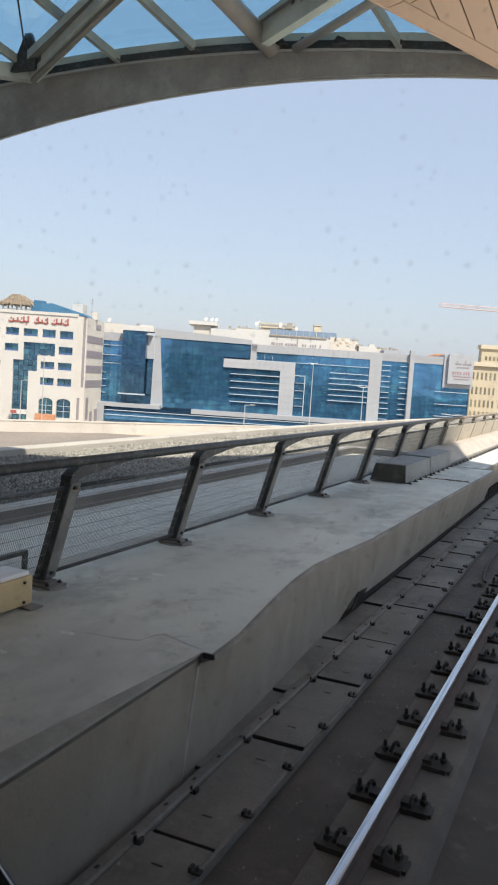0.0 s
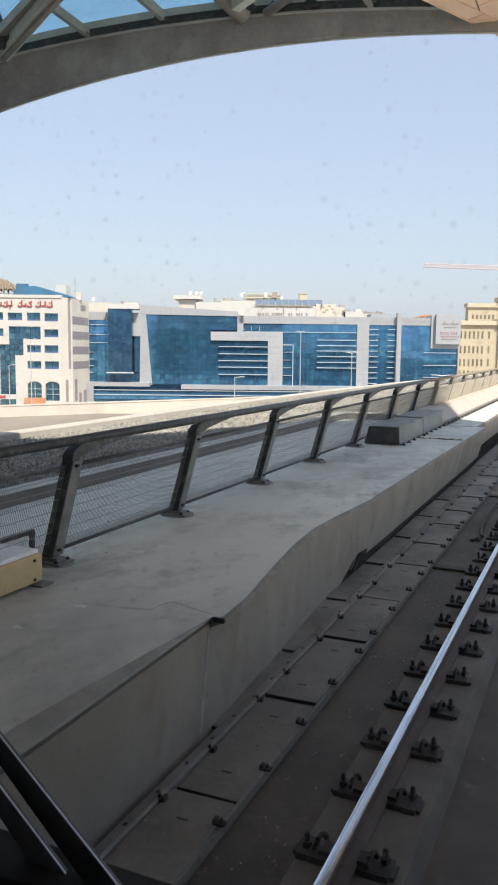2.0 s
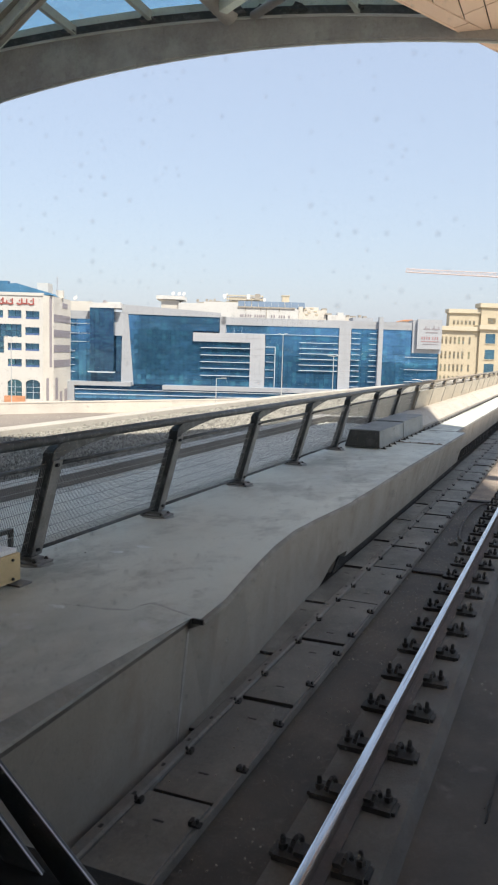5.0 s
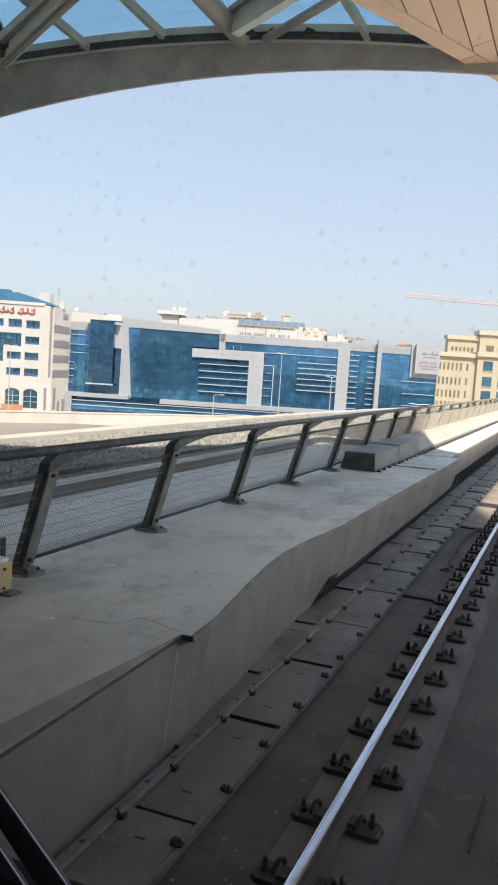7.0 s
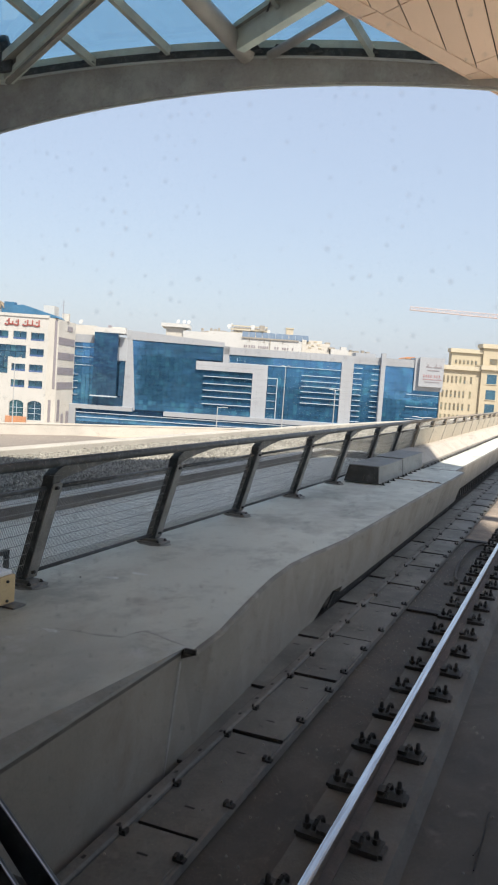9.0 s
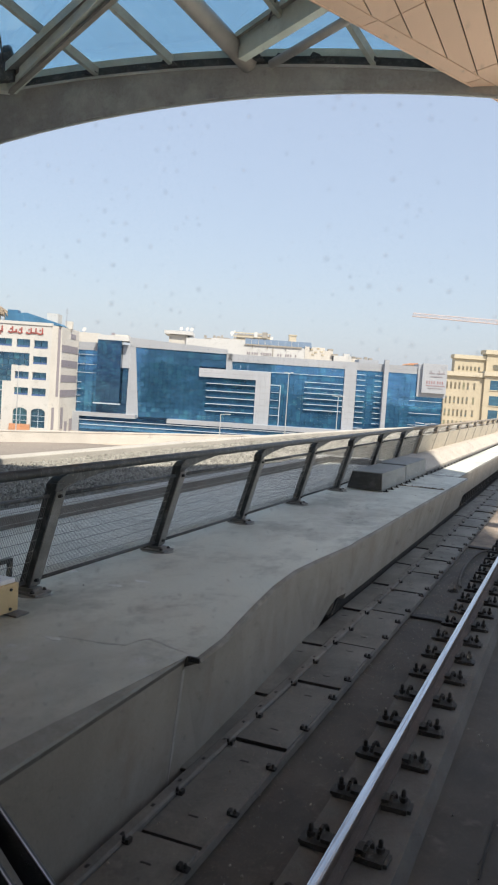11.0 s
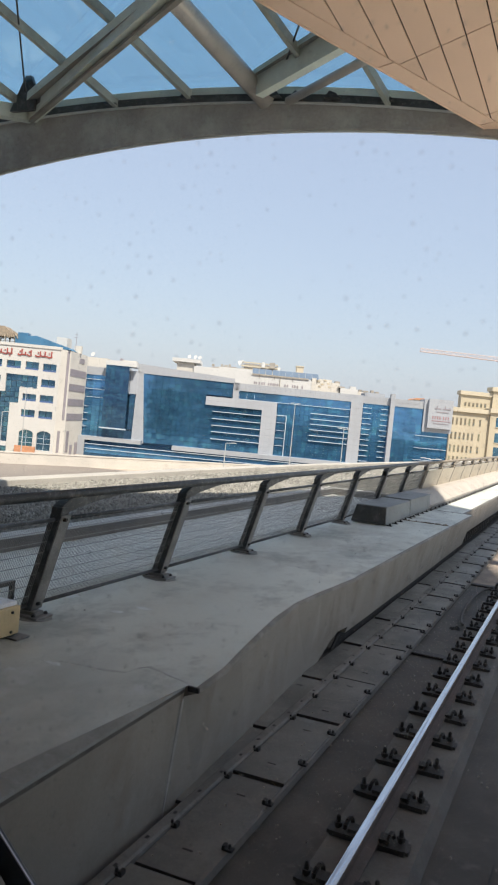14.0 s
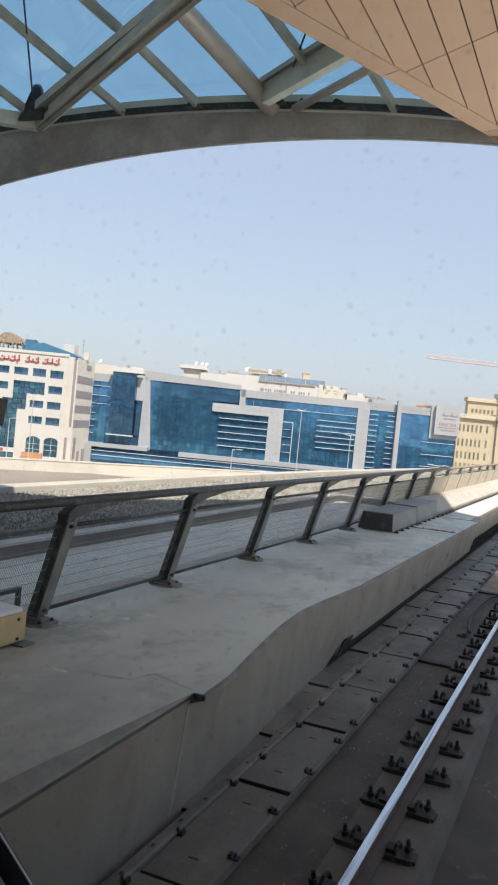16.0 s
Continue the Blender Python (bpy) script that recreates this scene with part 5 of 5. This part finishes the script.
    def side_strip(name, a, b, t0, t1, z0, z1, mat, out=0.06):
        d = (b - a).normalized()
        nrm = Vector((d.y, -d.x)) * (1 if d.y > 0 else -1)
        s, e = a + (b - a) * t0, a + (b - a) * t1
        bm = bmesh.new()
        prism(bm, [tuple(v) for v in (s, e, e + nrm * out, s + nrm * out)], z0, z1)
        return part(name, bm, mat, o, shift=o["origin"])
    side_strip("slit", q0, p0, 0.62, 0.85, -2.5, 10.6, M_SIGNGREY)
    for z in (6.9, 4.0, 1.1, -1.8):
        side_strip("window_band", p0, p1, 0.02, 0.95, z - 0.75, z + 0.65, M_SIGNGREY)
    side_strip("window_band", p0, p1, 0.5, 0.8, 9.0, 10.0, M_SIGNGREY)
    side_strip("arched_slot", q0, p0, 0.3, 0.55, -8.8, -4.6, M_SIGNGREY)
    side_strip("arched_slot", p0, p1, 0.10, 0.24, -8.8, -4.6, M_SIGNGREY)
    side_strip("doorway", p0, p1, 0.34, 0.48, STREET, -7.4, M_SIGNGREY)
    side_strip("doorway", p0, p1, 0.62, 0.86, STREET, -7.0, M_SIGNGREY)
    # roof: blue metal gable, white plant box, thatched hut
    bm = bmesh.new()
    prism(bm, [(-44.6, 11.2), (-33.9, 11.0), (-34.6, 11.5), (-40.6, 13.1), (-44.6, 12.7)], D + 1.5, D + 8, "y")
    part("gable_roof", bm, M_BLUEROOF, o, "blue metal gable roof", shift=o["origin"])
    bpart("roof_unit", o, M_BLUEROOF, (-44.3, -42.4, D + 2, D + 4, 12.4, 13.5))
    bpart("stair_head", o, M_HOTEL, (-37.8, -35.7, D + 6, D + 10, 11.0, 13.6), label="white plant room on the roof")
    bpart("dish_stand", o, M_FARBEIGE, (-34.6, -33.2, D + 8, D + 9, 10.9, 12.4))
    bpart("aerial", o, M_SIGNGREY, (-34.2, -34.13, D + 7, D + 7.1, 11, 15.0), (-34.6, -33.8, D + 7, D + 7.06, 13.9, 13.97), (-34.45, -33.9, D + 7, D + 7.06, 14.5, 14.57))
    # sign: a raised inscription kept as plain strokes: words of arcs, stems and dots on one line
    r9 = random.Random(4)
    for u0, u1, stems in ((-48.3, -44.3, 4), (-43.4, -40.8, 3), (-40.1, -36.9, 3)):
        n = 4 if u1 - u0 > 3.5 else 3
        w = (u1 - u0) / n
        for k in range(n):
            a, b = u0 + k * w, u0 + (k + 1) * w - (0.16 if k % 2 else 0.0)
            bm = bmesh.new()
            prev = None
            for q in range(6):
                x = a + (b - a) * q / 5
                z = 9.30 - 0.20 * math.sin(math.pi * q / 5) * (1 if k % 2 == 0 else 0.3)
                if prev:
                    bar(bm, (prev[0] - 0.03, D - 0.08, prev[1]), (x + 0.03, D - 0.08, z), 0.12, 0.25)
                prev = (x, z)
            part("sign_stroke", bm, M_RED, o, shift=o["origin"])
            h = r9.choice((0.85, 0.45, 0.6, 0.95)) if k < stems else 0.4
            bpart("sign_stroke", o, M_RED, (b - 0.26, b - 0.02, D - 0.14, D - 0.02, 9.25, 9.32 + h))
            if k != 1:
                m = (a + b) / 2
                zd = 9.72 if k % 2 == 0 else 8.72
                bpart("sign_dot", o, M_RED, (m - 0.14, m + 0.10, D - 0.14, D - 0.02, zd, zd + 0.22))


hotel()


def hut():
    o = building("roof_hut", "thatched rooftop hut on posts", -47.3, 154)
    o.location.z = 10.9
    o["origin"] = (-47.3, 154, 10.9)
    for u in (-50.3, -48.6, -46.8, -44.9):
        for d in (152.5, 155.5):
            bpart("hut_post", o, M_FARBEIGE, (u - 0.12, u + 0.12, d - 0.12, d + 0.12, 10.9, 12.8))
    bm = bmesh.new()
    rng2 = random.Random(5)
    for i in range(260):
        u, d = rng2.uniform(-50.9, -44.4), rng2.uniform(151.6, 156.4)
        k = max(abs(u + 47.6) / 3.3, abs(d - 154) / 2.4)
        z = 12.7 + 1.9 * (1 - k)
        rod(bm, (u, d, z + 0.1), (u + (u + 47.6) * 0.16, d + (d - 154) * 0.16, z - 0.55), 0.16, 5, 0.05)
    prism(bm, [(-50.9, 12.5), (-44.4, 12.5), (-47.0, 14.4), (-48.4, 14.4)], 151.8, 156.2, "y")
    part("thatch", bm, M_THATCH, o, "ragged brown palm thatch", shift=o["origin"])
    bpart("hut_rail", o, M_FARBEIGE, (-50.5, -44.7, 152.4, 152.5, 11.6, 11.7), (-50.5, -44.7, 152.4, 152.5, 11.2, 11.3))


hut()


def tan_block():
    o = building("stone_building", "yellow stone-rendered building with rows of narrow windows", 75, 262)
    D = 260.0
    bpart("wall", o, M_YELLOW, (68.9, 81.7, D, D + 9, STREET, 10.0))
    bpart("corner_wall", o, M_YELLOW, (81.7, 106.0, D - 0.9, D + 30, STREET, 10.6))
    bpart("cornice", o, M_YTRIM, (68.4, 82.1, D - 0.8, D + 9.5, 10.0, 11.4))
    bpart("cornice", o, M_YTRIM, (81.3, 106.4, D - 1.6, D + 30, 10.6, 12.0))
    bpart("upper_wall", o, M_YELLOW, (73.0, 106.0, D + 5, D + 8.5, 11.4, 16.0))
    bpart("upper_cornice", o, M_YTRIM, (72.5, 83.4, D + 4.4, D + 8.8, 16.0, 17.3))
    bpart("tower_wall", o, M_YELLOW, (83.4, 106.0, D + 4, D + 9, 11.9, 18.0))
    bpart("tower_cornice", o, M_YTRIM, (82.8, 106.6, D + 3.4, D + 9.4, 18.0, 19.4))
    for z in (6.8, 2.0, -2.2, -6.0):
        for k in range(7):
            u = 69.6 + 1.4 * k + (0.75 if k == 6 else 0)
            piece("window_pane", PANE_Y, o, rel(o, u, D - 0.02, z), (0.6, 0.1, 2.3))
    for k in range(6):
        piece("window_pane", PANE_Y, o, rel(o, 74.6 + 1.35 * k, D + 4.97, 12.9), (0.65, 0.1, 1.3))
    for u in (87.0, 91.0, 95.0):
        piece("window_pane", PANE_Y, o, rel(o, u, D + 3.97, 13.6), (2.6, 0.1, 1.9))
    for z in (7.6, 2.45, -2.2):
        for u in (85.3, 90.6, 95.9):
            piece("window_pane", PANE_H, o, rel(o, u, D - 0.92, z), (3.2, 0.1, 3.1))
            bpart("window_sill", o, M_YTRIM, (u - 1.8, u + 1.8, D - 1.1, D - 0.88, z - 1.8, z - 1.6))


tan_block()

# rooftops behind the office building
def rooftop_block(u0, u1, d0, d1, z1, mat, label):
    o = building("rooftop_block", label, (u0 + u1) / 2, (d0 + d1) / 2, "building", "blocks behind the offices")
    bpart("wall", o, mat, (u0, u1, d0, d1, STREET, z1))
    return o


a = rooftop_block(-16.3, 2.0, 245, 262, 15.6, M_FARWHITE, "cream rendered building behind the offices")
bpart("parapet", a, M_FARWHITE, (-8.5, 2.0, 245.05, 261.9, 15.6, 16.15))
bpart("side_wall", a, M_FARBEIGE, (-21.6, -16.3, 245.6, 260, STREET, 16.4))
bpart("roof_canopy", a, M_FARWHITE, (-23.1, -14.4, 244.6, 258, 16.5, 17.6), label="thick white roof canopy")
bm = bmesh.new()
prism(bm, [(-15.0, 15.6), (-1.8, 16.1), (-1.8, 17.0), (-4.0, 17.5), (-7.5, 17.3), (-10.5, 16.9), (-12.0, 16.6), (-14.8, 16.3)], 262.2, 264, "y")
part("grey_roof", bm, M_DUSTROOF, a, "dusty grey sheet roof behind the parapet", shift=a["origin"])
for u, w, h in ((-8.6, 0.8, 0.6), (-7.4, 1.1, 0.45), (-6.0, 0.7, 0.8), (-11.6, 0.9, 0.4)):
    bpart("roof_unit", a, M_DUSTROOF, (u, u + w, 262.3, 263.4, 17.0, 17.4 + h))
b = rooftop_block(2.0, 21.9, 245, 268, 14.6, M_FARWHITE, "white building with a pitched row of solar panels")
bpart("edge_beam", b, M_DUSTROOF, (1.9, 19.6, 244.7, 245.2, 14.6, 15.05), label="grey steel beam under the panels")
for k in range(10):
    bm = bmesh.new()
    u0 = 2.0 + 2.08 * k
    prism(bm, [(245.2, 15.05), (245.3, 14.95), (248.0, 16.75), (247.9, 16.85)], u0, u0 + 1.96, "x")
    part("solar_panel", bm, M_SOLAR, b, "grey-blue solar panel", shift=b["origin"])
for k, u in enumerate((2.9, 3.5, 4.4, 5.2, 5.9, 7.3, 8.0, 8.7, 9.3, 10.0, 12.4, 13.2, 14.8, 15.5, 16.3, 17.8)):
    piece("window_pane", PANE_D, b, rel(b, u, 244.97, 12.2), (0.45, 0.1, 0.8))
for u in (10.6, 4.2, 8.8, 14.6):
    bpart("downpipe", b, M_DUSTROOF, (u, u + 0.22, 244.75, 245.0, 11 if u == 10.6 else 13.7, 14.6))
bpart("stone_end", b, M_FARBEIGE, (20.6, 22.0, 244.9, 250, 11, 15.4))
# sand-coloured roof pergola behind the panels
c = rooftop_block(-1.9, 10.1, 262, 272, 17.4, M_FARSAND, "sand-coloured roof storey with a pergola")
bpart("beam", c, M_FARSAND, (-1.9, 10.3, 261.6, 262.0, 19.2, 19.55))
bpart("beam", c, M_FARSAND, (-1.9, 10.3, 261.6, 262.0, 18.0, 18.4))
for k in range(11):
    u = -1.6 + 1.15 * k
    bpart("pergola_post", c, M_DUSTROOF, (u, u + 0.35, 261.7, 262.1, 17.4, 19.3))
bpart("plant_screen", c, M_DUSTROOF, (-0.9, 9.6, 263.0, 263.4, 17.4, 19.0), label="grey plant screen")
bpart("tank", c, M_FARWHITE, (4.9, 6.0, 261.2, 262.0, 18.2, 19.9))
bpart("tank", c, M_DUSTROOF, (7.6, 9.3, 261.2, 262.0, 18.2, 20.0))
bm = bmesh.new()
bar(bm, (-2.6, 261.5, 18.2), (-1.4, 261.5, 20.0), 0.25, 0.5)
part("brace", bm, M_FARWHITE, c, shift=c["origin"])
d = rooftop_block(16.6, 18.9, 262, 266, 19.6, M_FARSAND, "small sand-coloured stair head behind the panels")
bpart("cap", d, M_FARSAND, (16.4, 19.1, 261.8, 266.2, 19.6, 19.9))
e = rooftop_block(21.7, 26.9, 246, 260, 15.4, M_FARBEIGE, "sand-coloured stone-clad block behind the offices")
for u, z in ((22.3, 14.4), (23.6, 13.6), (24.4, 14.8), (25.5, 13.9), (22.8, 12.9), (25.9, 12.9)):
    bpart("stone_patch", e, M_FARSAND, (u, u + 0.9, 245.9, 246.0, z, z + 0.5))
bpart("roof_unit", e, M_FARBEIGE, (26.8, 29.4, 246, 256, STREET, 14.6))
bpart("roof_unit", e, M_DUSTROOF, (28.0, 29.6, 246.5, 249, 14.6, 15.2))
f = rooftop_block(29.7, 35.2, 245, 255, 13.2, M_FARWHITE, "low white block behind the offices")
bpart("roof_unit", f, M_FARWHITE, (32.8, 34.6, 245.4, 248, 13.2, 14.0))
bpart("roof_unit", f, M_DUSTROOF, (29.0, 31.0, 245.3, 249, 13.2, 13.7))
g = rooftop_block(35.5, 42.5, 247, 258, 12.7, M_FARBEIGE, "pale low roofs with units behind the offices")
for u, w, h in ((35.8, 1.0, 0.7), (37.2, 1.6, 0.5), (39.6, 0.9, 0.8), (41.0, 1.2, 0.5)):
    bpart("roof_unit", g, M_DUSTROOF, (u, u + w, 247.2, 249, 12.7, 12.7 + h))
h = rooftop_block(52.9, 56.5, 245, 255, 11.9, M_FARBEIGE, "small block with a red roof in the distance")
bm = bmesh.new()
prism(bm, [(52.8, 11.9), (56.6, 11.9), (55.9, 12.5), (53.6, 12.4)], 244.8, 255, "y")
part("red_roof", bm, M_BRICKRED, h, "red roof", shift=h["origin"])
h2 = rooftop_block(-43.5, -36.0, 205, 225, 13.0, M_FARBEIGE, "pale block between hotel and offices")


def dish(u, d, z, r=0.8):
    t = thing("satellite_dish", "white satellite dish on a rooftop", "satellite dish", FACING @ Vector((u, d, z)), TURN, "satellite dishes")
    bm = bmesh.new()
    rod(bm, (0, 0, 0), (0, 0, r), 0.07, 6)
    part("mast", bm, M_POLE, t)
    bm = bmesh.new()
    rod(bm, (0, 0, r * 1.2), (-0.15 * r, -0.35 * r, r * 1.35), r * 0.3, 14, r)
    part("reflector", bm, M_FARWHITE, t)


for u, d, z in ((-18.0, 247, 17.6), (-16.1, 247, 17.6), (-14.7, 247, 17.6), (-2.4, 262.5, 18.4), (9.8, 262.5, 17.4), (10.8, 262.5, 17.4), (-40.0, 206, 13.0)):
    dish(u, d, z, 0.62)


def street_lamp(u, d, top, heads, reach=1.2):
    t = thing("street_lamp", "slim grey street lamp on a tapered pole", "street lamp", FACING @ Vector((u, d, STREET)), TURN, "street lamps")
    h = top - STREET
    bm = bmesh.new()
    rod(bm, (0, 0, 0), (0, 0, h), 0.11, 8, 0.06)
    part("pole", bm, M_POLE, t)
    for s in heads:
        bm = bmesh.new()
        rod(bm, (0, 0, h), (s * reach, 0, h + 0.1), 0.05, 6)
        part("arm", bm, M_POLE, t)
        bm = bmesh.new()
        box(bm, min(s * reach * 0.6, s * reach * 1.3), max(s * reach * 0.6, s * reach * 1.3), -0.15, 0.15, h + 0.06, h + 0.18)
        part("lamp_head", bm, M_POLE, t, bevel=0.03)


street_lamp(9.2, 140, 4.7, (-1, 1), 0.6)
street_lamp(-2.4, 140, -3.4, (1,), 1.4)
street_lamp(18.3, 140, 1.1, (-1, 1), 0.8)
street_lamp(-38.5, 140, 2.9, (-1, 1), 0.9)
street_lamp(-42.4, 140, -1.7, (1,), 1.0)
street_lamp(38.0, 155, -3.2, (-1, 1), 1.6)


def crane():
    t = thing("tower_crane", "distant haze-pale red tower crane with a long jib", "crane", FACING @ Vector((150, 400, STREET)), TURN)
    bm = bmesh.new()
    for dx in (-1, 1):
        for dy in (-1, 1):
            rod(bm, (dx, dy, 0), (dx, dy, 60), 0.2, 5)
    for k in range(20):
        rod(bm, (-1, -1, 3 * k), (1, -1, 3 * k + 3), 0.12, 4)
    part("mast", bm, M_CRANE, t)
    bm = bmesh.new()
    tip = Vector((-63.2, 0, 52.2))
    root = Vector((0, 0, 50.6))
    n = 26
    for off in ((0, -0.8, 0), (0, 0.8, 0), (0, 0, 2.2)):
        o = Vector(off)
        rod(bm, root + o, tip + o * (0.7 if off[2] else 1), 0.17, 5)
    for k in range(n):
        p, q = root.lerp(tip, k / n), root.lerp(tip, (k + 1) / n)
        m = p.lerp(q, 0.5) + Vector((0, 0, 2.1))
        for s in (-0.8, 0.8):
            rod(bm, p + Vector((0, s, 0)), m, 0.1, 4)
            rod(bm, m, q + Vector((0, s, 0)), 0.1, 4)
    part("jib", bm, M_CRANE, t)


crane()

# ---- signal casing on a pole beside the cabinet ----
t = thing("signal_box", "dark brown signal casing on a pole beside the walkway cabinet", "signal", (-3.82, 3.92, 0))
bm = bmesh.new()
rod(bm, (0, 0, 0.0), (0, 0, 1.80), 0.045, 10)
rod(bm, (0, 0, 1.75), (0, -0.1, 1.75), 0.03, 8)
part("pole", bm, M_SIGNBOX, t)
bm = bmesh.new()
box(bm, -0.10, 0.10, -0.10, 0.10, 0.0, 0.02)
part("foot_plate", bm, M_PLATE, t, bevel=0.004)
bm = bmesh.new()
loft(bm, [[(-0.12, y, 1.69), (0.265, y, 1.69), (0.29, y, 1.87), (-0.12, y, 1.87)] for y in (-0.24, -0.02)])
part("casing", bm, M_SIGNBOX, t, bevel=0.012)
bm = bmesh.new()
box(bm, -0.12, 0.19, -0.22, -0.04, 1.47, 1.69)
part("lower_casing", bm, M_SIGNBOX, t, bevel=0.012)

# ---- train front round the camera ----
train = thing("train_front", "front of a metro car with wipers below the windscreen", "train", (-0.36, 0, -0.68))
Z = 0.68
bm = bmesh.new()
box(bm, -1.35, 1.35, -18, 1.0, 0.95, 1.05)
part("cab_floor", bm, M_DASH, train)
bm = bmesh.new()
box(bm, -1.35, 1.35, -18, 0.9, 3.45, 3.6)
part("roof", bm, M_TRAIN, train)
for x0, x1 in ((-1.40, -1.35), (1.35, 1.40)):
    bm = bmesh.new()
    box(bm, x0, x1, -18, 0.75, 0.3, 3.6)
    part("side_wall", bm, M_TRAIN, train)
bm = bmesh.new()
box(bm, -1.35, 1.35, -18, -17.9, 1.05, 3.45)
part("rear_wall", bm, M_DASH, train)
bm = bmesh.new()
prism(bm, [(0.55, 0.3), (1.3, 0.3), (1.24, 1.368), (0.62, 1.34)], -1.38, 1.38, "x")
part("dashboard", bm, M_DASH, train, "black dashboard below the windscreen")
bm = bmesh.new()
prism(bm, [(1.10, 1.365), (1.24, 1.365), (1.24, 1.408), (1.10, 1.408)], -1.38, 1.38, "x")
part("screen_seal", bm, M_RUBBER, train, "black rubber windscreen seal", bevel=0.008)


def wiper_arm(p0, p1, w0, w1):
    """A flat tapering arm from high on the left to its pivot, with a bright steel edge."""
    p0, p1 = Vector(p0), Vector(p1)
    d = (p1 - p0).normalized()
    s = Vector((d.z, 0, -d.x))
    bm = bmesh.new()
    a = [p0, p0 + s * w0, p1 + s * w1, p1]
    loft(bm, [[v + Vector((0, -0.006, 0)) for v in a], [v + Vector((0, 0.006, 0)) for v in a]])
    arm = part("wiper_arm", bm, M_WIPER, train, "satin black wiper arm", bevel=0.003)
    bm = bmesh.new()
    bar(bm, p0 + Vector((0, -0.006, 0)), p1 + Vector((0, -0.006, 0)), 0.003, 0.004, (0, 1, 0))
    part("steel_edge", bm, M_WIPEREDGE, arm)
    return arm


WX = 0.36
wiper_arm((-1.45 + WX, 1.165, 1.282 + Z), (-0.80 + WX, 1.165, 0.72 + Z), 0.029, 0.078)
wiper_arm((-1.45 + WX, 1.175, 1.155 + Z), (-0.965 + WX, 1.175, 0.72 + Z), 0.022, 0.075)


def dusty_screen():
    """Clear glass with faint dried droplets."""
    m = bpy.data.materials.new("dusty windscreen")
    m.use_nodes = True
    nt = m.node_tree
    nt.nodes.remove(nt.nodes["Principled BSDF"])
    co = nt.nodes.new("ShaderNodeTexCoord")
    vo = nt.nodes.new("ShaderNodeTexVoronoi")
    vo.inputs["Scale"].default_value, vo.inputs["Randomness"].default_value = 38.0, 1.0
    nt.links.new(co.outputs["Object"], vo.inputs["Vector"])
    size = nt.nodes.new("ShaderNodeMath")
    size.operation = "MULTIPLY"
    sep = nt.nodes.new("ShaderNodeSeparateColor")
    nt.links.new(vo.outputs["Color"], sep.inputs[0])
    nt.links.new(sep.outputs[0], size.inputs[0])
    size.inputs[1].default_value = 0.36
    less = nt.nodes.new("ShaderNodeMapRange")
    less.interpolation_type = "SMOOTHSTEP"
    nt.links.new(vo.outputs["Distance"], less.inputs["Value"])
    less.inputs["From Min"].default_value = 0.0
    nt.links.new(size.outputs[0], less.inputs["From Max"])
    less.inputs["To Min"].default_value, less.inputs["To Max"].default_value = 0.125, 0.010
    clear, dirt, mixer = (nt.nodes.new(k) for k in ("ShaderNodeBsdfTransparent", "ShaderNodeBsdfTranslucent", "ShaderNodeMixShader"))
    dirt.inputs["Color"].default_value = (0.62, 0.58, 0.53, 1)
    nt.links.new(less.outputs[0], mixer.inputs[0])
    nt.links.new(clear.outputs[0], mixer.inputs[1])
    nt.links.new(dirt.outputs[0], mixer.inputs[2])
    nt.links.new(mixer.outputs[0], nt.nodes["Material Output"].inputs[0])
    return m


bm = bmesh.new()
box(bm, -1.35, 1.35, 1.14, 1.145, 1.43, 3.45)
screen = part("windscreen", bm, dusty_screen(), train, "clear windscreen with faint dried droplets")
screen.visible_shadow = False
